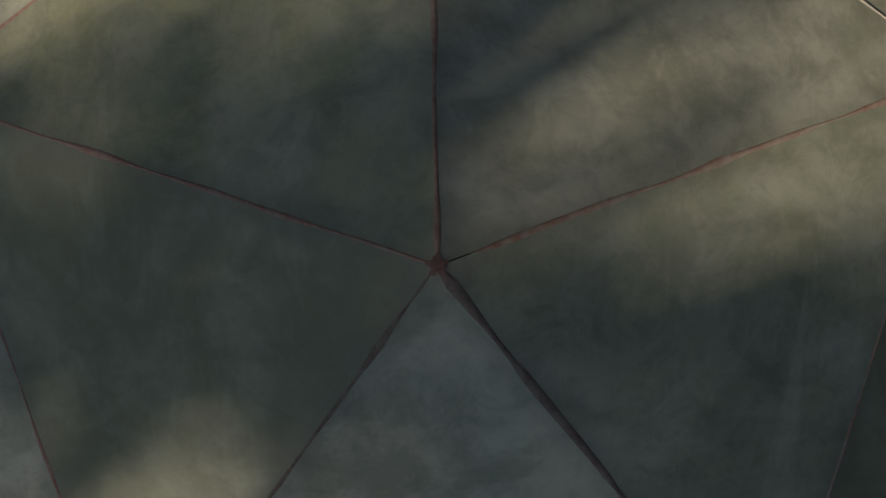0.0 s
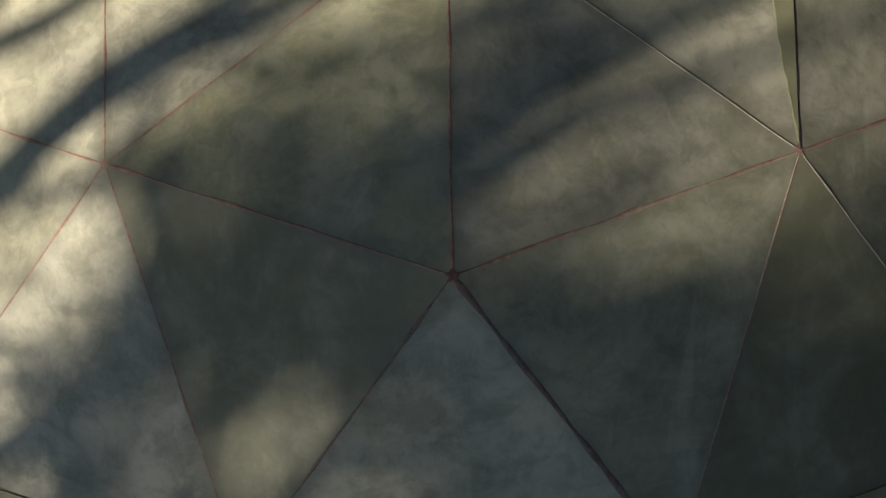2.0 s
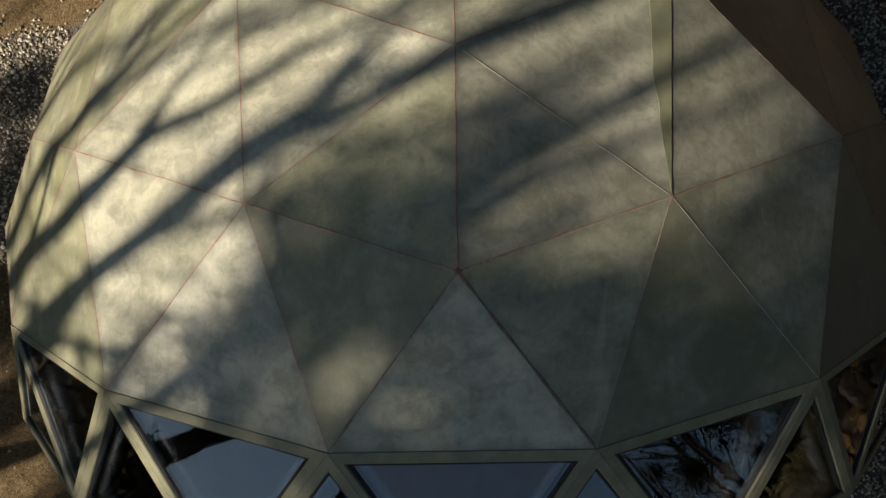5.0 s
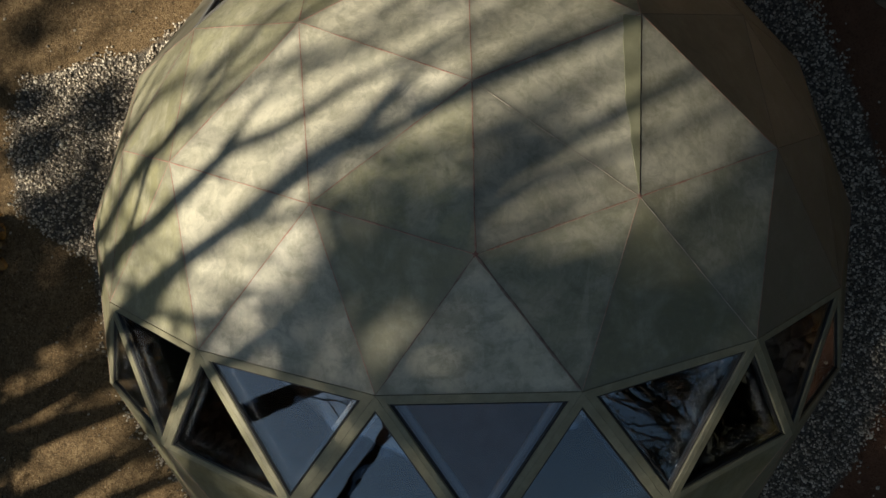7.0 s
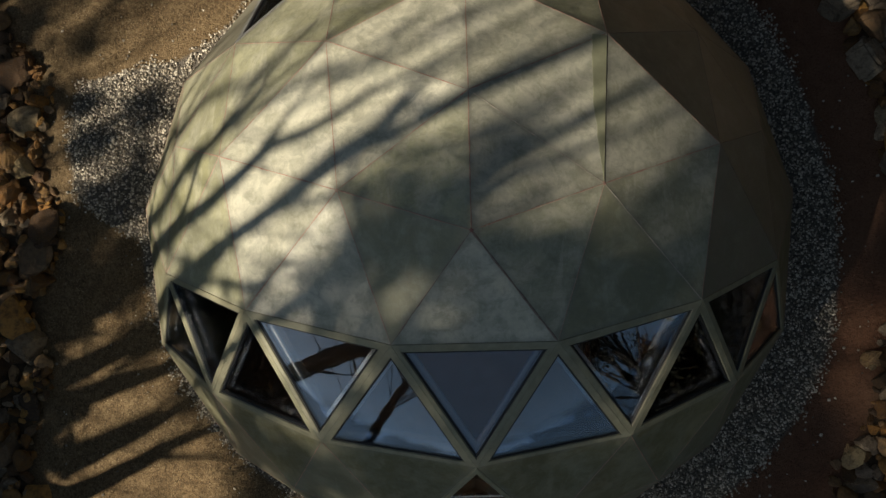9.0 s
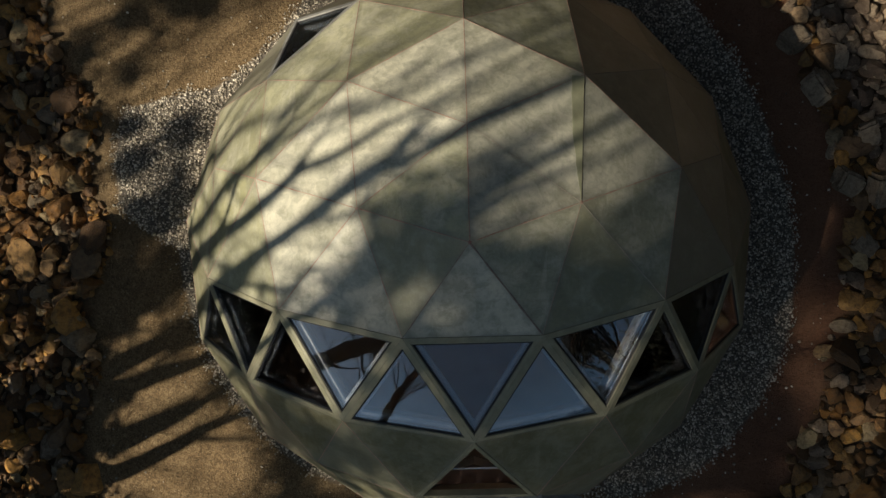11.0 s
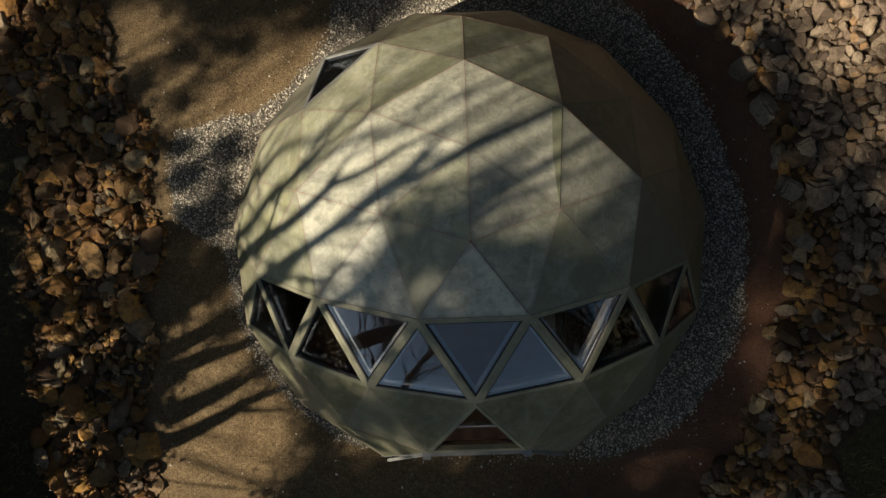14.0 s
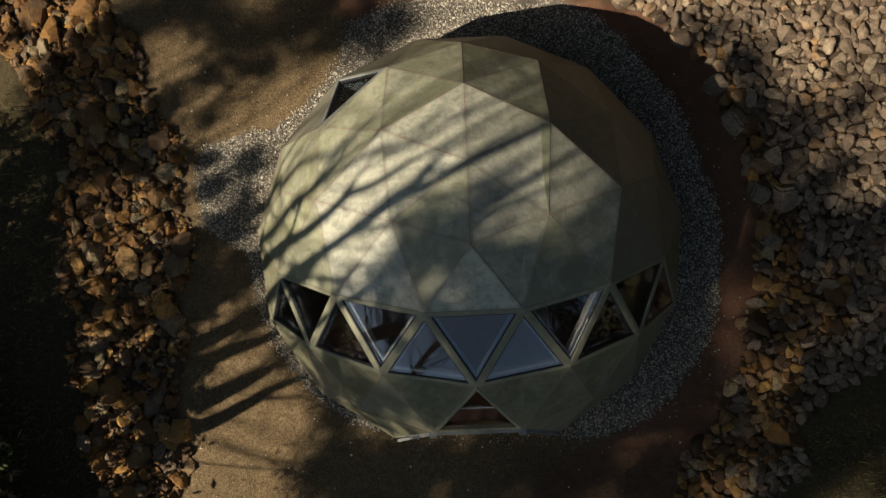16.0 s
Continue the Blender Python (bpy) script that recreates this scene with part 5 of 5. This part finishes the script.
    build_leafy_tree("shade_tree", "unseen leafy tree, its open crown placed to cast shade", 14.9, 5.9,
                     [(3.74, 0.22, 0.43, 0.6), (3.79, -1.58, 0.26, 0.5), (3.85, -2.3, 0.33, 0.3), (3.87, -0.13, 0.39, 0.5), (4, -0.82, 0.33, 0.3), (4.04, -2.83, 0.35, 0.2), (4.14, -3.27, 0.43, 0.5), (4.3, -0.36, 0.48, 0.35),
                      (4.34, -1.39, 0.26, 0.5), (4.34, -0.08, 0.43, 0.5), (4.43, -2.48, 0.43, 0.6), (4.54, -0.74, 0.52, 0.35), (4.72, -2.9, 0.43, 0.8), (4.97, -0.97, 0.43, 0.45), (5.08, -2.08, 0.35, 0.7), (5.3, -3.08, 0.39, 0.6),
                      (5.31, -1.11, 0.39, 0.6), (5.32, -2.66, 0.39, 0.6), (5.71, -2.3, 0.39, 0.7), (6.5, -2.81, 0.26, 0.4), (1.46, -2.35, 0.16, 0.6), (1.66, -2.15, 0.22, 0.35), (1.78, -2.57, 0.22, 1)], 9000, 0.055, 84, 0.15)
    build_leafy_tree("shade_tree", "unseen leafy tree, its open crown placed to cast shade", 15.3, 6.4,
                     [(1.9, -2.35, 0.22, 0.4), (2.02, -2.05, 0.14, 0.5), (2.22, -2.49, 0.22, 0.8), (2.27, -2.26, 0.16, 0.4), (2.29, -1.78, 0.11, 0.5), (2.39, -2.04, 0.16, 0.4), (0.2, -3.17, 0.2, 0.8), (0.58, -3.05, 0.21, 0.8),
                      (0.95, -2.91, 0.21, 0.8), (1.33, -2.77, 0.21, 0.8), (1.71, -2.66, 0.21, 0.8), (2.29, -1.86, 0.16, 0.6), (2.37, -2.1, 0.15, 0.6), (2.56, -1.62, 0.15, 0.4), (2.85, -1.87, 0.18, 0.5), (-1.64, -0.65, 0.13, 0.9),
                      (-1.41, -0.75, 0.13, 0.9), (-1.14, -0.77, 0.11, 0.8), (-0.84, -0.75, 0.11, 0.8), (-0.63, -0.79, 0.13, 1), (-0.34, -0.64, 0.12, 1), (-0.04, -0.34, 0.12, 1)], 9000, 0.055, 85, 0.15)
    build_leafy_tree("far_tree", "unseen leafy tree, its high crown placed to cast shade", 21.5, -10.96,
                     [(-6.4, 2.9, 0.8, 1), (-5.7, 1.4, 0.6, 1), (-5.5, 2.2, 0.7, 1), (-5.4, 3.2, 0.7, 1), (-5, 4.1, 0.6, 0.7), (-4.6, 3.3, 0.6, 1), (-4, 3.95, 0.6, 0.8), (-3.6, 3.2, 0.6, 1),
                      (-3, 3.75, 0.55, 1), (-2.6, 3.35, 0.5, 1), (-2.9, 4, 0.3, 0.7)], 3200, 0.09, 34, 0.28)
    build_leafy_tree("spreading_tree", "unseen spreading tree, its crown placed to shade the front", 18.6, -9.49,
                     [(-4.4, 0.3, 0.5, 1), (-3.8, -0.55, 0.4, 0.6), (-3.67, -0.34, 0.6, 1), (-3.3, -0.75, 0.4, 0.6), (-3.3, -1.25, 0.4, 0.6), (-3, -1.9, 0.6, 1), (-2.93, -1.04, 0.7, 1), (-2.6, -2.6, 0.5, 1),
                      (-2.25, -1.76, 0.6, 1), (-1.75, -2.25, 0.42, 1)], 7500, 0.05, 32, 0.2)
    build_leafy_tree("thin_tree", "unseen slender tree, its leaves placed to cast shade", 9.0, 2.3,
                     [(-1.5, -2.75, 0.4, 0.06), (-0.9, -1.95, 0.3, 0.5), (-0.2, -3.75, 0.25, 0.3), (0.05, -3.2, 0.15, 0.3), (0.17, -3.12, 0.18, 0.7), (0.2, -3.4, 0.3, 0.2), (0.44, -3.15, 0.25, 0.35), (0.5, -3.7, 0.45, 0.16),
                      (0.6, -2.95, 0.22, 0.6), (0.7, -2.35, 0.35, 0.03), (0.9, -3.1, 0.35, 0.25), (0.95, -2.98, 0.28, 0.35), (1.14, -3.7, 0.45, 0.18)], 13000, 0.045, 36, 0.09)
    build_leafy_tree("thin_tree", "unseen slender tree, its leaves placed to cast shade", 9.3, 2.9,
                     [(1.2, -2.3, 0.4, 0.03), (1.25, -2.65, 0.22, 0.7), (1.39, -2.8, 0.28, 0.35), (1.45, -2.3, 0.15, 0.25), (1.5, -2.75, 0.3, 0.4), (1.65, -3, 0.4, 0.35), (1.7, -2.1, 0.35, 0.08), (1.86, -2.45, 0.25, 0.3),
                      (1.87, -2.6, 0.28, 0.35), (1.9, -4.3, 0.4, 0.3), (2.05, -1.9, 0.18, 0.3), (2.1, -3.2, 0.4, 0.4), (2.18, -1.6, 0.15, 0.3)], 13000, 0.045, 43, 0.09)
    build_leafy_tree("thin_tree", "unseen slender tree, its leaves placed to cast shade", 9.6, 3.5,
                     [(2.26, -2.2, 0.2, 0.3), (2.3, -2.6, 0.25, 0.5), (2.4, -3.7, 0.4, 0.6), (2.6, -4.1, 0.4, 0.4), (2.6, -2.8, 0.4, 0.07), (2.6, -4.4, 0.5, 0.4), (3, -3.6, 0.3, 0.15), (3, -2.5, 0.4, 0.06),
                      (3.1, -3.1, 0.35, 0.08), (3.2, -4.3, 0.5, 0.4), (3.3, -3.9, 0.45, 0.4), (3.9, -3.6, 0.4, 0.4)], 13000, 0.045, 50, 0.09)
    build_leafy_tree("side_tree", "unseen small tree, its thin crown placed to cast shade", 13.0, 3.9,
                     [(3, -1.45, 0.14, 0.6), (3.25, -1.78, 0.16, 0.7), (3.55, -2, 0.24, 0.7), (3.6, -3.1, 0.3, 0.12), (3.63, 0.55, 0.2, 0.35), (3.7, -2.45, 0.3, 0.7), (3.95, 0.4, 0.25, 0.35), (4, -1.25, 0.4, 0.09),
                      (4, 0.1, 0.3, 0.22), (4, -2.65, 0.33, 0.8), (4.15, -2.25, 0.36, 0.9), (4.2, -0.95, 0.45, 0.11), (4.25, -0.1, 0.35, 0.2), (4.3, 0.45, 0.3, 0.4), (4.3, -1.85, 0.3, 0.7)], 12000, 0.05, 33, 0.13)
    build_leafy_tree("side_tree", "unseen small tree, its thin crown placed to cast shade", 13.3, 5.0,
                     [(4.35, -0.5, 0.4, 0.12), (4.45, -1.2, 0.42, 0.09), (4.5, 0.1, 0.35, 0.3), (4.5, -3.1, 0.5, 0.8), (4.65, -0.96, 0.45, 0.1), (4.7, -0.3, 0.4, 0.14), (4.73, -2.5, 0.42, 0.9), (5, -0.9, 0.4, 0.1),
                      (5.2, -0.4, 0.4, 0.14), (5.2, -2.15, 0.38, 0.8), (5.5, -1, 0.28, 0.5), (5.5, -2.8, 0.5, 0.6), (5.6, -1.4, 0.38, 0.9), (5.7, -1.8, 0.45, 1.1)], 12000, 0.05, 40, 0.13)
    build_leafy_tree("young_tree", "unseen slender tree, its leafy twigs placed to cast shade", 10.5, 3.2,
                     [(0.37, 1.37, 0.07, 0.6), (0.51, 1.2, 0.05, 0.7), (0.51, 1.29, 0.04, 0.7), (0.46, 1.11, 0.05, 0.5), (0.34, 1.29, 0.05, 0.5), (0.3, 1.5, 0.05, 0.5), (0.26, 1.64, 0.05, 0.4), (-0.08, 2.7, 0.03, 0.8),
                      (-0.32, 2.71, 0.04, 0.4), (1.18, 1.09, 0.04, 0.3), (1.19, 0.97, 0.03, 0.3)], 14000, 0.03, 61, 0.05)

build_trees()


def build_shrubs():
    """Unseen bushes added along the turf's far side to shade it, and woods added all round to block low light."""
    rng = random.Random(8)
    for k, (u, tall) in enumerate(((-0.35, 2.3), (0.25, 2.0), (0.95, 1.1), (1.6, 1.1), (2.2, 1.9), (2.85, 1.3), (3.5, 2.3), (4.2, 3.2), (4.9, 3.2), (5.6, 2.6))):
        foot = stand(8.4 + rng.uniform(-0.2, 0.3), u, 0)
        x, y = foot.x, foot.y
        bush = thing("bush", (x, y, 0), "unseen leafy bush added to shade the turf", "bush", "bushes by the turf")
        mids = [(Vector((rng.gauss(0, 0.35), rng.gauss(0, 0.4), tall * (0.15 + 0.85 * rng.random()))), rng.uniform(0.32, 0.5)) for _ in range(10)]
        wood = [branch([Vector((rng.gauss(0, 0.08), rng.gauss(0, 0.08), -0.05)), m * 0.5, m], 0.03, 0.008, 5)[2] for m, r in mids]
        part("stems", merged("stems", wood, BARK), BARK, bush)
        part("foliage", leaves("foliage", mids, 2600, 0.07, np.random.RandomState(40 + k), LEAF), LEAF, bush)
    nr = np.random.RandomState(77)
    # Leaves added out of view to hold back low sky light.
    mids = []
    for k in range(70):
        a = radians(-35 + 190 * k / 70 + rng.uniform(-1, 1))
        close = radians(-20) < a < radians(100)
        d = rng.uniform(9.8, 13) if close else rng.uniform(14, 19)
        for low in range(4 if close else 0):
            f = rng.uniform(9.4, 10.2)
            mids.append((Vector((f * math.cos(a + 0.01 * low), f * math.sin(a + 0.01 * low), 0.2 + 0.35 * low)), 0.8))
        for h in range(11 if close else 6):
            mids.append((Vector((d * math.cos(a), d * math.sin(a), 1.0 + 2.0 * h + rng.uniform(-0.5, 0.8))), rng.uniform(1.2, 1.9)))
    for k in range(150):
        a, d = 2 * math.pi * k / 150, rng.uniform(9.9, 12)
        mids.append((Vector((d * math.cos(a), d * math.sin(a), rng.uniform(0.1, 0.9))), 0.75))
    # Unseen leaves added to darken the right panes' reflections and brown the left's.
    for name, label, start, high, material in (("pane_dark_leaves", "unseen dark leaves added to darken the right panes", -62, 1.5, SHADE_LEAF), ("pane_brown_leaves", "unseen brown leaves added to brown the left panes", -168, 1.5, PANE_BROWN_LEAF)):
        low = []
        for k in range(80):
            a, d = radians(start + 48 * rng.random()), rng.uniform(8.2, 9.4)
            low.append((Vector((d * math.cos(a), d * math.sin(a), rng.uniform(0.1, high))), 0.55))
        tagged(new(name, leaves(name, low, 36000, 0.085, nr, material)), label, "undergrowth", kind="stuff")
    tagged(new("blocking_woods", leaves("blocking_woods", mids, 160000, 0.21, nr, SHADE_LEAF)), "unseen wood added behind the dome to block low sky", "woods", kind="stuff")
    # A far ring, added to darken the horizon in the panes.
    mids = []
    for k in range(110):
        a = 2 * math.pi * k / 110 + rng.uniform(-0.02, 0.02)
        d = rng.uniform(30, 40)
        for h in range(2):
            mids.append((Vector((d * math.cos(a), d * math.sin(a), 1.0 + 2.0 * h + rng.uniform(-0.5, 0.8))), rng.uniform(1.2, 1.9)))
    tagged(new("far_woods", leaves("far_woods", mids, 40000, 0.28, nr, LEAF)), "unseen far woods added to darken the horizon", "woods", kind="stuff")


build_shrubs()


# ---- inside the dome ----
def disc(r, z0, z1, n=48):
    vs = [Vector((r * math.cos(2 * math.pi * k / n), r * math.sin(2 * math.pi * k / n), z)) for z in (z0, z1) for k in range(n)]
    return vs, [tuple(range(n, 2 * n)), tuple(range(n))[::-1]] + [(k, (k + 1) % n, n + (k + 1) % n, n + k) for k in range(n)]


def box_bm(sx, sy, sz, bevel=0.02):
    bm = bmesh.new()
    bmesh.ops.create_cube(bm, size=1)
    bmesh.ops.scale(bm, vec=(sx, sy, sz), verts=bm.verts)
    bmesh.ops.bevel(bm, geom=bm.edges[:], offset=bevel, segments=2, affect="EDGES")
    return bm


def build_inside():
    tagged(new("floor", mesh_of("floor", *disc(2.80, 0.02, 0.12), FLOOR)), "brown timber floor inside the dome", "floor", kind="structure")
    bed = thing("bed", (1.7, -0.7, 0.12), "low bed with an orange-brown blanket inside the dome", "bed")
    base = part("bed_base", box_bm(1.1, 1.7, 0.25), WOOD, bed)
    base.location.z = 0.125
    mattress = part("mattress", box_bm(1.04, 1.64, 0.2, 0.06), LINEN, bed)
    mattress.location.z = 0.35
    blanket = part("blanket", box_bm(0.62, 0.7, 0.05, 0.02), CLOTH, bed)
    blanket.location = (0.24, -0.48, 0.462)


build_inside()
